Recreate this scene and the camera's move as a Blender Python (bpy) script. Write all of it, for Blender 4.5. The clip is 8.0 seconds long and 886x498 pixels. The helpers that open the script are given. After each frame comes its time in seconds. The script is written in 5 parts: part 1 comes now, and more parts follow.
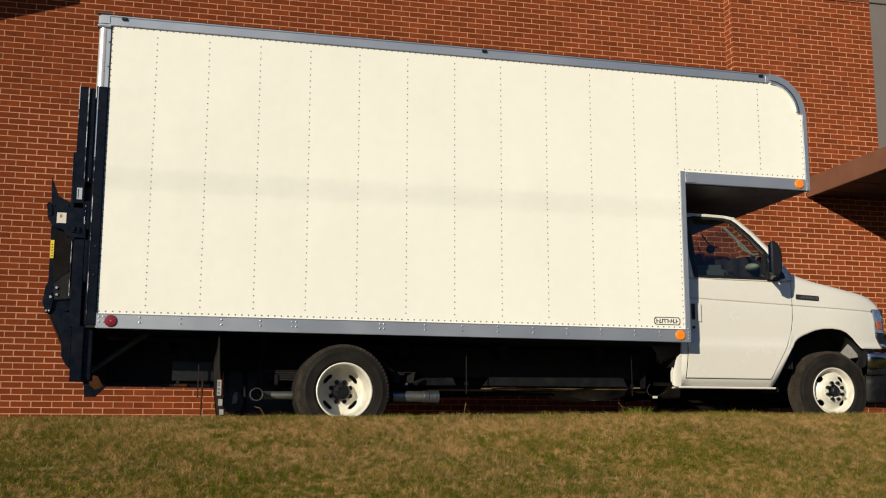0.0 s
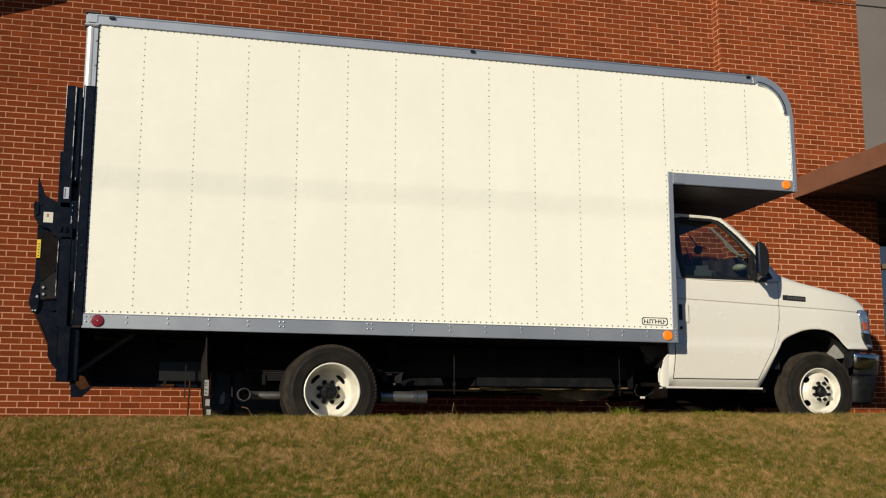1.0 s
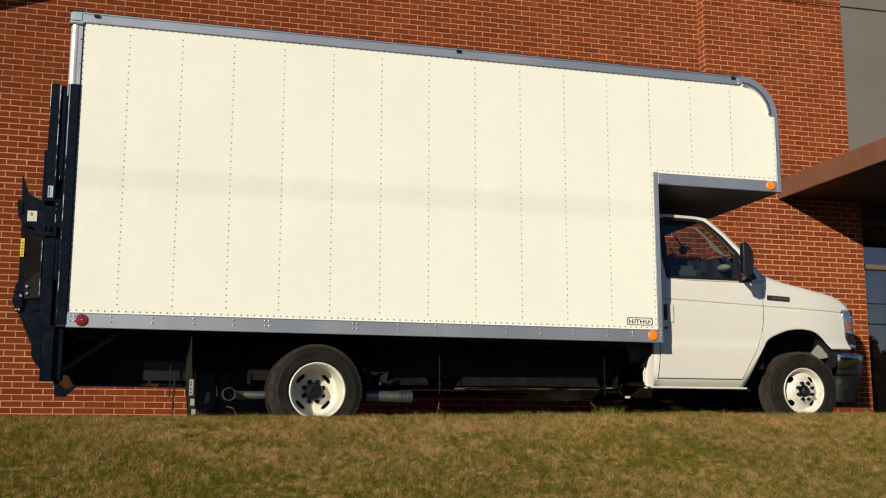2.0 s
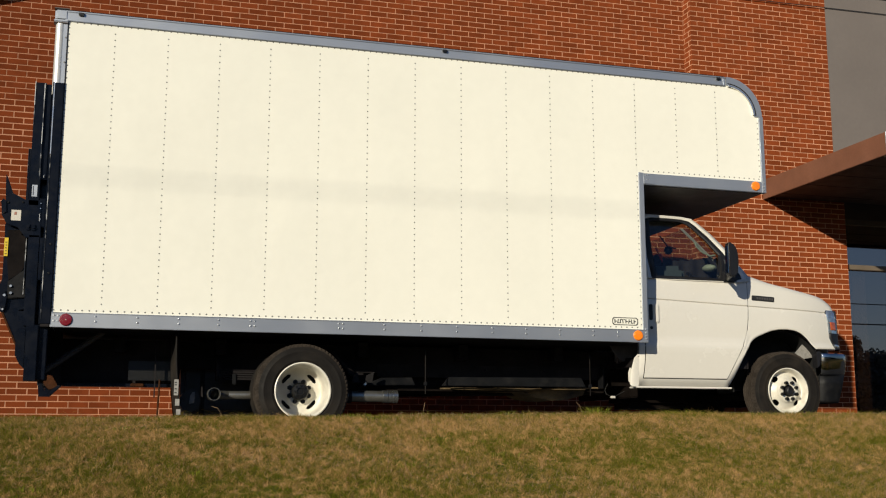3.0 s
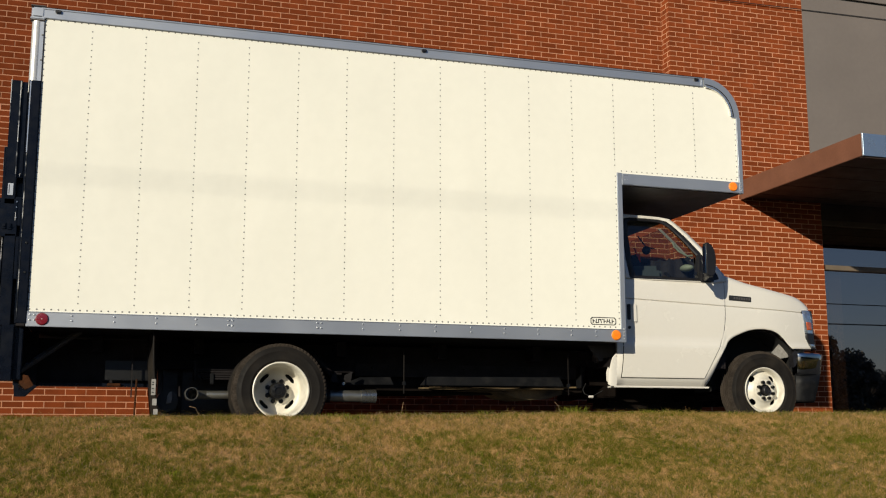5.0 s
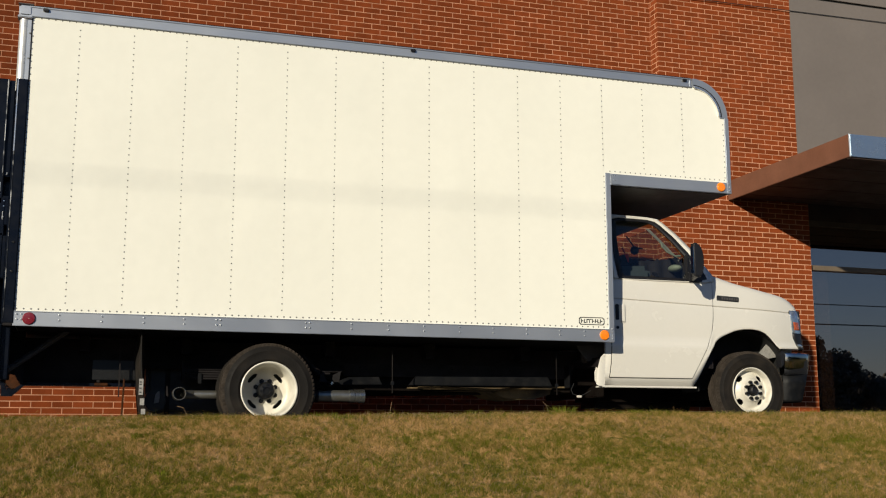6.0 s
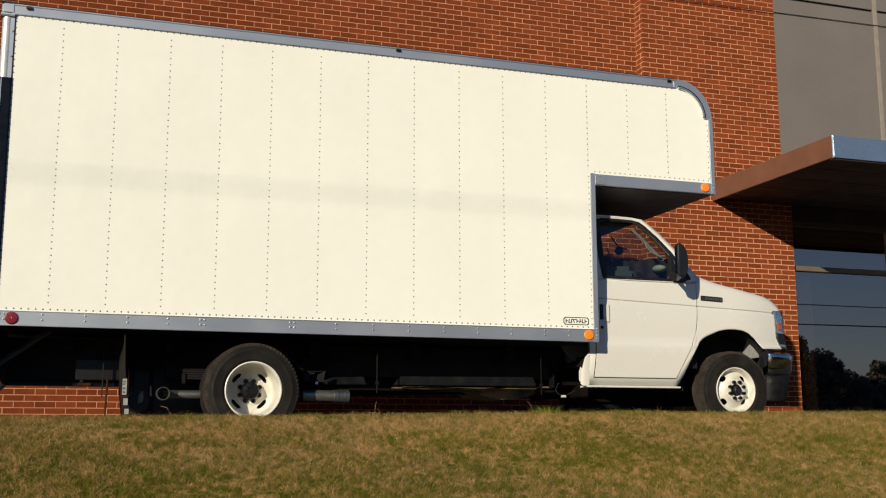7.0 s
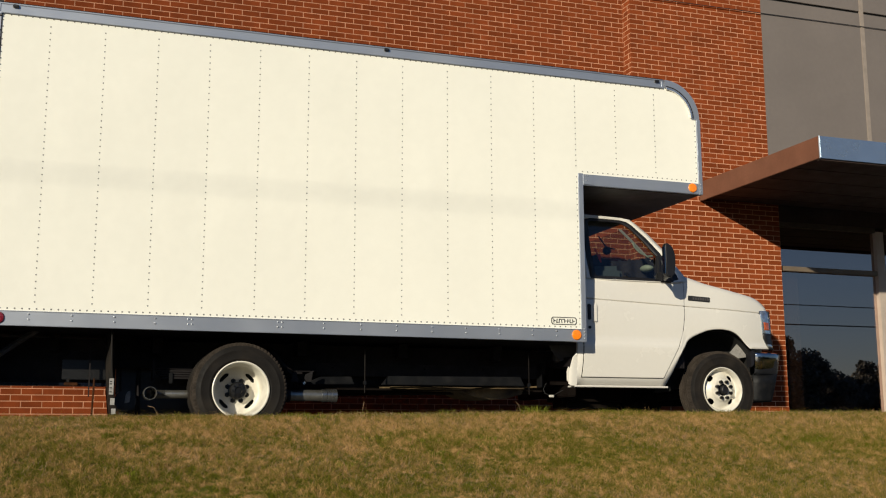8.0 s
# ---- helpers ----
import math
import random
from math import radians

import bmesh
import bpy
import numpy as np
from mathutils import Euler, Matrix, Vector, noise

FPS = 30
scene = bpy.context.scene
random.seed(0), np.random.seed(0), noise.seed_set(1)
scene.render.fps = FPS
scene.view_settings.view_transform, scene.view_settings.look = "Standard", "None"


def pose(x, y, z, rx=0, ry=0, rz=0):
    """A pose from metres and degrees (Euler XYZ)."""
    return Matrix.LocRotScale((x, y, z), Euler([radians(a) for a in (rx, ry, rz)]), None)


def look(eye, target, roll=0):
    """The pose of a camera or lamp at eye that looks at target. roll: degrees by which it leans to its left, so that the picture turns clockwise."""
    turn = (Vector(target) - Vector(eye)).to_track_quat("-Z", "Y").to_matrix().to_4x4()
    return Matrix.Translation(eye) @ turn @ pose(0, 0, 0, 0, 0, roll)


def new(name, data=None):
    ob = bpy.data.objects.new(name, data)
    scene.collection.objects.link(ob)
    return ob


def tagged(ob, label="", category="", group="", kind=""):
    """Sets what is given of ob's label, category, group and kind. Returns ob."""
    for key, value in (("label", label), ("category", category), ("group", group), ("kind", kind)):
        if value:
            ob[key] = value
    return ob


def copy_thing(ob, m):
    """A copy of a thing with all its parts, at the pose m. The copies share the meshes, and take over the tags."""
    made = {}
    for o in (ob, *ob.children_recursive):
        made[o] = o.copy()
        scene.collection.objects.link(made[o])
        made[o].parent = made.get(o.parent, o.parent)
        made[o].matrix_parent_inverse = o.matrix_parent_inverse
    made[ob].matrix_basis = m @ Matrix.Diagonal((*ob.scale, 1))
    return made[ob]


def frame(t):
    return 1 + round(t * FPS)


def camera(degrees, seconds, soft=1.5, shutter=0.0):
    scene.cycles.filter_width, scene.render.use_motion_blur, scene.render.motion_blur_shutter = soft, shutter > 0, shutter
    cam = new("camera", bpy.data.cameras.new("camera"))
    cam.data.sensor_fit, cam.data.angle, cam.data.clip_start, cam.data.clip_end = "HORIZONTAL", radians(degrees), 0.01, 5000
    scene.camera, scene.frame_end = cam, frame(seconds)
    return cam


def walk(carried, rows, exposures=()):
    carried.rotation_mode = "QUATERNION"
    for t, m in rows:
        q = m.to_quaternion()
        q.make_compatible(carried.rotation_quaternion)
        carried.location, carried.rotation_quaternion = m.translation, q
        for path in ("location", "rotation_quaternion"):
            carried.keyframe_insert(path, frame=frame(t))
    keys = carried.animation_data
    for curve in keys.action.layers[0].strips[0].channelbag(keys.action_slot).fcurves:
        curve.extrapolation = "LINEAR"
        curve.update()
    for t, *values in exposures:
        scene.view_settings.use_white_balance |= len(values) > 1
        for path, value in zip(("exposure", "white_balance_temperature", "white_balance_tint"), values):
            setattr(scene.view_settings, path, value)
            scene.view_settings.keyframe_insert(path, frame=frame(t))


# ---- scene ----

# ---------------------------------------------------------------- camera
# a pan on a tripod: the eye stays, the view turns
EYE = Vector((0.1410, -8.6664, 0.0089))
cam = camera(43.745, 8.0, soft=1.15)
TURNS = [
    # seconds, yaw, pitch, roll in degrees
    (0, -14.150, 9.652, 0.088),
    (0.5, -14.494, 9.665, 0.094),
    (1, -14.777, 9.664, 0.076),
    (1.5, -15.135, 9.654, 0.078),
    (3, -16.272, 9.645, 0.018),
    (3.5, -16.578, 9.637, 0.002),
    (4, -16.863, 9.633, 0.001),
    (4.5, -17.138, 9.630, -0.032),
    (6, -17.985, 9.615, -0.060),
    (6.5, -18.399, 9.614, -0.064),
    (7, -18.780, 9.607, -0.096),
    (7.5, -19.103, 9.608, -0.121),
    (8, -19.410, 9.594, -0.121),
]


def heading(yaw, pitch, roll):
    """The camera's pose at EYE for a yaw to the left of +y, a pitch up and a roll."""
    a, b = radians(yaw), radians(pitch)
    way = Vector((-math.sin(a) * math.cos(b), math.cos(a) * math.cos(b), math.sin(b)))
    return look(EYE, EYE + 4 * way, roll)


walk(cam, [(t, heading(*turn)) for t, *turn in TURNS])

# ---------------------------------------------------------------- light
SUN_WAY = Vector((0.926, 1.0, -0.420)).normalized()  # the way the sunlight goes
world = bpy.data.worlds.new("world")
scene.world = world
world.use_nodes = True
sky = world.node_tree.nodes.new("ShaderNodeTexSky")
sky.sky_type, sky.sun_disc = "NISHITA", False
sky.sun_elevation = math.asin(-SUN_WAY.z)
sky.sun_rotation = math.atan2(-SUN_WAY.x, -SUN_WAY.y)
sky.air_density, sky.dust_density, sky.ozone_density = 1.1, 0.3, 4.0
background = world.node_tree.nodes["Background"]
background.inputs["Strength"].default_value = 0.060
tint = world.node_tree.nodes.new("ShaderNodeMix")
tint.data_type, tint.blend_type = "RGBA", "MULTIPLY"
tint.inputs[0].default_value, tint.inputs[7].default_value = 1.0, (0.90, 0.96, 1.18, 1.0)
world.node_tree.links.new(sky.outputs[0], tint.inputs[6])
world.node_tree.links.new(tint.outputs[2], background.inputs["Color"])
sun_data = bpy.data.lights.new("sun", "SUN")
sun_data.energy, sun_data.angle, sun_data.color = 4.92, radians(0.53), (1.0, 0.915, 0.725)
sun = new("sun", sun_data)
sun.matrix_world = Matrix.Translation((-20, -18, 12)) @ SUN_WAY.to_track_quat("-Z", "Y").to_matrix().to_4x4()
scene.view_settings.exposure = 0.0


# ---------------------------------------------------------------- materials
def material(name, base, rough=0.5, metal=0.0, vary=0.12, scale=6.0, bump=0.0, bump_scale=60.0, spec=0.5, coat=0.0, per_piece=0.0, dirt=None, dirt_amount=0.5, dirt_scale=3.0, coarse=0.0):
    """A surface with colour that varies at two scales, fine relief and, where given, dirt in patches of its own shape."""
    m = bpy.data.materials.new(name)
    m.use_nodes = True
    nodes, links = m.node_tree.nodes, m.node_tree.links
    p = nodes["Principled BSDF"]
    p.inputs["Roughness"].default_value = rough
    p.inputs["Metallic"].default_value = metal
    p.inputs["Specular IOR Level"].default_value = spec
    p.inputs["Coat Weight"].default_value = coat
    p.inputs["Coat Roughness"].default_value = 0.08
    p.inputs["Diffuse Roughness"].default_value = coarse
    where = nodes.new("ShaderNodeTexCoord").outputs["Object"]

    def noise_of(size, detail=3.0):
        n = nodes.new("ShaderNodeTexNoise")
        n.inputs["Scale"].default_value, n.inputs["Detail"].default_value = size, detail
        links.new(where, n.inputs["Vector"])
        return n.outputs["Fac"]

    def blend(a, b, how="MULTIPLY", factor=1.0):
        x = nodes.new("ShaderNodeMix")
        x.data_type, x.blend_type = "RGBA", how
        for value, at in ((factor, 0), (a, 6), (b, 7)):
            if hasattr(value, "is_linked"):
                links.new(value, x.inputs[at])
            else:
                x.inputs[at].default_value = value
        return x.outputs[2]

    def ranged(value, low, high, low_in=0.3, high_in=0.7):
        r = nodes.new("ShaderNodeMapRange")
        links.new(value, r.inputs[0])
        for n, v in enumerate((low_in, high_in, low, high)):
            r.inputs[n + 1].default_value = v
        return r.outputs[0]

    colour = (*base, 1.0)
    if vary:
        big = ranged(noise_of(scale), 1 - vary, 1 + vary)
        fine = ranged(noise_of(scale * 14, 5.0), 1 - vary * 0.6, 1 + vary * 0.6)
        grey = nodes.new("ShaderNodeMath")
        grey.operation = "MULTIPLY"
        links.new(big, grey.inputs[0]), links.new(fine, grey.inputs[1])
        colour = blend(colour, grey.outputs[0])
    if per_piece:
        info = nodes.new("ShaderNodeObjectInfo").outputs["Random"] if per_piece > 0 else nodes.new("ShaderNodeNewGeometry").outputs["Random Per Island"]
        colour = blend(colour, ranged(info, 1 - abs(per_piece), 1 + abs(per_piece), 0.0, 1.0))
    if dirt:
        spots = ranged(noise_of(dirt_scale, 6.0), 0.0, dirt_amount, 0.48, 0.72)
        colour = blend(colour, (*dirt, 1.0), "MIX", spots)
    if hasattr(colour, "is_linked"):
        links.new(colour, p.inputs["Base Color"])
    else:
        p.inputs["Base Color"].default_value = colour
    if rough > 0.05:
        links.new(ranged(noise_of(scale * 3), max(rough - 0.07, 0.02), min(rough + 0.07, 1.0)), p.inputs["Roughness"])
    if bump:
        b = nodes.new("ShaderNodeBump")
        b.inputs["Strength"].default_value, b.inputs["Distance"].default_value = min(bump, 1.0), 0.004 * max(bump, 1.0)
        links.new(noise_of(bump_scale, 4.0), b.inputs["Height"])
        links.new(b.outputs[0], p.inputs["Normal"])
    return m


def glass(name, tint, gloss, rough=0.0, shade=(1.0, 1.0, 1.0)):
    """A thin pane: part of the light goes through with a tint, part is mirrored."""
    m = bpy.data.materials.new(name)
    m.use_nodes = True
    nodes, links = m.node_tree.nodes, m.node_tree.links
    nodes.remove(nodes["Principled BSDF"])
    see, shine, mix = nodes.new("ShaderNodeBsdfTransparent"), nodes.new("ShaderNodeBsdfGlossy"), nodes.new("ShaderNodeMixShader")
    see.inputs[0].default_value, shine.inputs["Roughness"].default_value = (*tint, 1.0), rough
    shine.inputs["Color"].default_value = (*shade, 1)
    mix.inputs[0].default_value = gloss
    links.new(see.outputs[0], mix.inputs[1]), links.new(shine.outputs[0], mix.inputs[2])
    links.new(mix.outputs[0], nodes["Material Output"].inputs[0])
    return m


BRICK = (0.194, 0.0420, 0.0118)
M = {
    "brick": material("brick", BRICK, 0.9, vary=0.13, scale=7, bump=0.9, bump_scale=110, spec=0.08, per_piece=0.16, dirt=(0.10, 0.022, 0.008), dirt_amount=0.22, dirt_scale=5.0, coarse=1.0),
    "bricks": material("bricks", BRICK, 0.9, vary=0.13, scale=7, bump=0.9, bump_scale=110, spec=0.08, per_piece=-0.16, dirt=(0.10, 0.022, 0.008), dirt_amount=0.22, dirt_scale=5.0, coarse=1.0),
    "mortar": material("mortar", (0.52, 0.275, 0.170), 0.95, vary=0.15, scale=4, bump=0.8, bump_scale=200, spec=0.05, coarse=1.0),
    "panel": material("white fibreglass panel", (0.80, 0.788, 0.713), 0.36, vary=0.02, scale=0.9, bump=2.2, bump_scale=1.6, spec=0.4, coarse=0.25),
    "rail": material("mill aluminium", (0.45, 0.475, 0.52), 0.42, 0.7, vary=0.02, scale=0.7, bump=0.06, bump_scale=120, dirt=(0.36, 0.37, 0.39), dirt_amount=0.1, dirt_scale=1.5),
    "bright": material("polished aluminium", (0.75, 0.74, 0.72), 0.28, 0.9, vary=0.06, scale=5, bump=0.1, bump_scale=30),
    "rivet": material("grey rivet", (0.20, 0.20, 0.195), 0.45, 0.3, vary=0),
    "black": material("black gloss paint", (0.0022, 0.0036, 0.0082), 0.30, vary=0.2, scale=5, bump=0.12, bump_scale=30, spec=0.22, dirt=(0.008, 0.008, 0.009), dirt_amount=0.2),
    # chipped edges and their sun glints, both put into the colour
    "worn_glint": material("black edge with wear and glints", (0.008, 0.010, 0.015), 0.35, vary=0.2, scale=8, dirt=(0.62, 0.62, 0.62), dirt_amount=1.0, dirt_scale=11),
    "plate": material("dark grey painted plate", (0.0065, 0.0068, 0.0078), 0.5, vary=0.25, scale=9, spec=0.15, dirt=(0.03, 0.028, 0.027), dirt_amount=0.3, dirt_scale=14),
    "dusty": material("dusty dark steel", (0.021, 0.0195, 0.021), 0.7, vary=0.35, scale=6, spec=0.15, dirt=(0.010, 0.009, 0.009), dirt_amount=0.7, dirt_scale=4),
    "steel": material("dull grey steel", (0.075, 0.070, 0.072), 0.6, vary=0.2, scale=9),
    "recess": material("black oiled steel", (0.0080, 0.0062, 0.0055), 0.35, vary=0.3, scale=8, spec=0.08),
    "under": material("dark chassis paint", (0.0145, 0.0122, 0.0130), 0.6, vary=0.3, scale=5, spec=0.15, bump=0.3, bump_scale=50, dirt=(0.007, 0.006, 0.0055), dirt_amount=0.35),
    "rubber": material("tyre rubber", (0.0115, 0.0100, 0.0090), 0.65, vary=0.25, scale=8, bump=0.3, bump_scale=140, spec=0.14, dirt=(0.034, 0.027, 0.020), dirt_amount=0.45, dirt_scale=5, coarse=0.8),
    "tread": material("dusty tyre tread", (0.036, 0.0290, 0.0235), 0.85, vary=0.3, scale=12, bump=0.4, bump_scale=160, spec=0.08, dirt=(0.016, 0.013, 0.011), dirt_amount=0.6, dirt_scale=9, coarse=0.9),
    "rim": material("white painted steel", (0.66, 0.63, 0.545), 0.4, vary=0.05, scale=8, bump=0.1, bump_scale=40, dirt=(0.34, 0.28, 0.20), dirt_amount=0.4, dirt_scale=9),
    "nut": material("dark lug nut", (0.0042, 0.0040, 0.0040), 0.38, 0.0, vary=0.2, scale=30),
    "cab": material("white car paint", (0.68, 0.652, 0.595), 0.22, vary=0.015, scale=2, spec=0.5, coat=0.6, dirt=(0.55, 0.50, 0.42), dirt_amount=0.03, dirt_scale=2),
    "trim": material("black plastic trim", (0.009, 0.0088, 0.0105), 0.45, vary=0.2, scale=14, bump=0.3, bump_scale=200),
    "gap": material("dark gap", (0.01, 0.01, 0.01), 0.9, vary=0),
    "chrome": material("chrome", (0.33, 0.34, 0.36), 0.06, 1.0, vary=0.03, scale=5),
    "lens": material("clear lens", (0.36, 0.42, 0.50), 0.06, 0.75, vary=0.3, scale=25, coat=1.0),
    "amber": material("amber lens", (0.95, 0.24, 0.01), 0.25, vary=0.1, scale=60, bump=0.4, bump_scale=260, coat=0.7),
    "turn": material("orange lamp behind a clear lens", (0.42, 0.075, 0.012), 0.2, vary=0.3, scale=40, coat=1.0),
    "red": material("red lens", (0.17, 0.006, 0.014), 0.25, vary=0.1, scale=60, bump=0.4, bump_scale=260, coat=0.7),
    "rust": material("rusty steel", (0.055, 0.020, 0.008), 0.9, spec=0.08, vary=0.35, scale=14, bump=0.6, bump_scale=90, dirt=(0.02, 0.012, 0.008), dirt_amount=0.8, dirt_scale=12),
    "galvanised": material("aluminised exhaust pipe", (0.28, 0.275, 0.25), 0.38, 0.85, vary=0.2, scale=12, dirt=(0.20, 0.15, 0.09), dirt_amount=0.5, dirt_scale=7),
    "clamp": material("stainless pipe clamp", (0.30, 0.30, 0.285), 0.3, 0.9, vary=0.15, scale=12),
    "tank": material("tan plastic tank", (0.15, 0.105, 0.052), 0.6, vary=0.35, scale=7, dirt=(0.018, 0.013, 0.010), dirt_amount=1.0, dirt_scale=6),
    "yellow": material("yellow sticker", (0.60, 0.43, 0.02), 0.5, vary=0.05, scale=20),
    "white": material("white sticker", (0.55, 0.52, 0.46), 0.5, vary=0.08, scale=25),
    "faded": material("faded reflective tape", (0.27, 0.26, 0.245), 0.5, vary=0.2, scale=40),
    "ink": material("black print", (0.02, 0.02, 0.022), 0.5, vary=0),
    "redprint": material("red print", (0.34, 0.14, 0.10), 0.5, vary=0),
    "seat": material("grey vinyl seat", (0.038, 0.051, 0.059), 0.6, vary=0.15, scale=8),
    # for the dark sheet added inside the cab window
    "window_band": material("dark window band", (0.007, 0.0055, 0.009), 0.9, vary=0.25, scale=20, bump=0.4, bump_scale=60),
    "belt": material("red strap", (0.75, 0.05, 0.035), 0.7, vary=0.1, scale=30),
    "headliner": material("grey headliner", (0.20, 0.20, 0.19), 0.9, vary=0.1, scale=8),
    "canopy": material("brown painted metal", (0.185, 0.080, 0.048), 0.45, vary=0.12, scale=3, bump=0.1, bump_scale=20),
    "fascia": material("reflective metal fascia", (0.47, 0.54, 0.60), 0.22, 0.85, vary=0.06, scale=2, bump=0.06, bump_scale=9),
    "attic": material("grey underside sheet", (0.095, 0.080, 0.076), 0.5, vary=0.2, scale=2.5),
    "post": material("bare aluminium post", (0.76, 0.735, 0.68), 0.33, 0.5, vary=0.05, scale=5),
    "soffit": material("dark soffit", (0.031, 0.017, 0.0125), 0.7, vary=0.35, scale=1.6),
    "taupe": material("taupe cladding panel", (0.157, 0.134, 0.121), 0.6, vary=0.05, scale=1.2, bump=0.15, bump_scale=8),
    "mullion": material("bronze window frame", (0.20, 0.155, 0.115), 0.5, 0.3, vary=0.1, scale=6),
    # the bronze again, with sunlight and canopy shade put into its colour
    "sunlit_stile": material("bronze post lightened as in sun", (0.46, 0.385, 0.325), 0.5, 0.1, vary=0.08, scale=5),
    "shaded_sash": material("bronze frame darkened as in shade", (0.085, 0.062, 0.045), 0.5, 0.3, vary=0.1, scale=6),
    "pale": material("pale painted strip", (0.255, 0.212, 0.180), 0.7, vary=0.1, scale=10),
    "jamb": material("pale brown panel", (0.74, 0.62, 0.53), 0.7, vary=0.1, scale=4),
    "asphalt": material("asphalt", (0.05, 0.048, 0.045), 0.9, vary=0.25, scale=2, bump=0.8, bump_scale=180),
    "interior": material("dim interior", (0.085, 0.078, 0.078), 0.8, vary=0.1, scale=1),
    "cable": material("black cable", (0.02, 0.02, 0.02), 0.6, vary=0),
    "bark": material("bark", (0.09, 0.065, 0.045), 0.9, vary=0.3, scale=6, bump=0.8, bump_scale=30),
    "leaf": material("dark foliage", (0.085, 0.090, 0.075), 0.7, vary=0.35, scale=0.7, per_piece=-0.4),
    "fresh": material("fresh grass", (0.120, 0.130, 0.014), 0.7, spec=0.08, vary=0.25, scale=3, per_piece=-0.35),
    "straw": material("dry straw", (0.26, 0.165, 0.088), 0.8, vary=0.15, scale=20, per_piece=-0.35),
    "pillar": material("pale cab trim", (0.20, 0.23, 0.19), 0.7, vary=0.06, scale=10),
    "pane": glass("cab window glass", (0.62, 0.66, 0.61), 0.07),
    "window": glass("tinted window glass", (0.44, 0.40, 0.36), 0.40, shade=(1.0, 0.80, 0.73)),
}


# ---------------------------------------------------------------- building blocks
def place_of(ob):
    at = Vector((0, 0, 0))
    while ob:
        at, ob = at + ob.location, ob.parent
    return at


def part(name, bm, mat, parent=None, label="", smooth=False, at=(0, 0, 0)):
    """Links a bmesh in world metres as ONE mesh object under a thing or a part."""
    data = bpy.data.meshes.new(name)
    base = place_of(parent) + Vector(at) if parent else Vector(at)
    bmesh.ops.translate(bm, verts=bm.verts, vec=-base)
    bmesh.ops.recalc_face_normals(bm, faces=bm.faces)
    if smooth:
        for f in bm.faces:
            f.smooth = True
        for e in bm.edges:
            if len(e.link_faces) == 2 and e.calc_face_angle(0) > radians(38):
                e.smooth = False
    bm.to_mesh(data)
    bm.free()
    data.materials.append(M[mat] if isinstance(mat, str) else mat)
    ob = new(name, data)
    ob.location = at
    ob.parent = parent
    return tagged(ob, label)


def thing(name, at, label, category, group="", kind=""):
    ob = new(name)
    ob.location, ob.empty_display_size = at, 0.2
    return tagged(ob, label, category, group, kind)


def box(bm, x0, x1, y0, y1, z0, z1, bevel=0.0, m=None):
    """A box between the given limits, with rounded edges where bevel is set."""
    size = Matrix.Diagonal((x1 - x0, y1 - y0, z1 - z0, 1))
    made = bmesh.ops.create_cube(bm, size=1, matrix=(m or Matrix()) @ Matrix.Translation(((x0 + x1) / 2, (y0 + y1) / 2, (z0 + z1) / 2)) @ size)
    if bevel:
        edges = list({e for v in made["verts"] for e in v.link_edges})
        bmesh.ops.bevel(bm, geom=edges, offset=bevel, segments=2, affect="EDGES", clamp_overlap=True)
    return bm


def boxed(*limits, bevel=0.0):
    return box(bmesh.new(), *limits, bevel=bevel)


def plate(bm, outline, y0, y1, bevel=0.0):
    """A flat shape in x and z, given by its outline, that reaches from y0 to y1."""
    face = bm.faces.new([bm.verts.new((x, y0, z)) for x, z in outline])
    made = bmesh.ops.extrude_face_region(bm, geom=[face])
    bmesh.ops.translate(bm, verts=[v for v in made["geom"] if isinstance(v, bmesh.types.BMVert)], vec=(0, y1 - y0, 0))
    if bevel:
        edges = [e for e in bm.edges if abs(e.verts[0].co.y - e.verts[1].co.y) < 1e-6]
        bmesh.ops.bevel(bm, geom=edges, offset=bevel, segments=2, affect="EDGES", clamp_overlap=True)
    return bm


def tube(bm, a, b, radius, sides=12, radius_b=None, caps=True):
    """A round bar from a to b."""
    a, b = Vector(a), Vector(b)
    way = b - a
    turn = way.to_track_quat("Z", "Y").to_matrix().to_4x4()
    bmesh.ops.create_cone(bm, cap_ends=caps, segments=sides, radius1=radius, radius2=radius if radius_b is None else radius_b, depth=way.length, matrix=Matrix.Translation((a + b) / 2) @ turn)
    return bm


def pipe(bm, points, radius, sides=10):
    """A round bar along several points, with balls at the bends."""
    for a, b in zip(points, points[1:]):
        tube(bm, a, b, radius, sides)
    for p in points[1:-1]:
        bmesh.ops.create_uvsphere(bm, u_segments=sides, v_segments=6, radius=radius, matrix=Matrix.Translation(p))
    return bm


def lathe(bm, profile, centre, turns=64, shape=None, drop=None):
    """Turns a profile of (radius, y) about the y axis through centre. shape: changes a radius by ring and turn; drop: leaves a face out."""
    rings = []
    for n, (r, y) in enumerate(profile):
        ring = []
        for k in range(turns):
            a = 2 * math.pi * k / turns
            q = shape(n, k, r) if shape else r
            ring.append(bm.verts.new((centre[0] + q * math.cos(a), centre[1] + y, centre[2] + q * math.sin(a))))
        rings.append(ring)
    for n in range(len(rings) - 1):
        for k in range(turns):
            if drop and drop(n, k):
                continue
            j = (k + 1) % turns
            bm.faces.new((rings[n][k], rings[n][j], rings[n + 1][j], rings[n + 1][k]))
    return bm


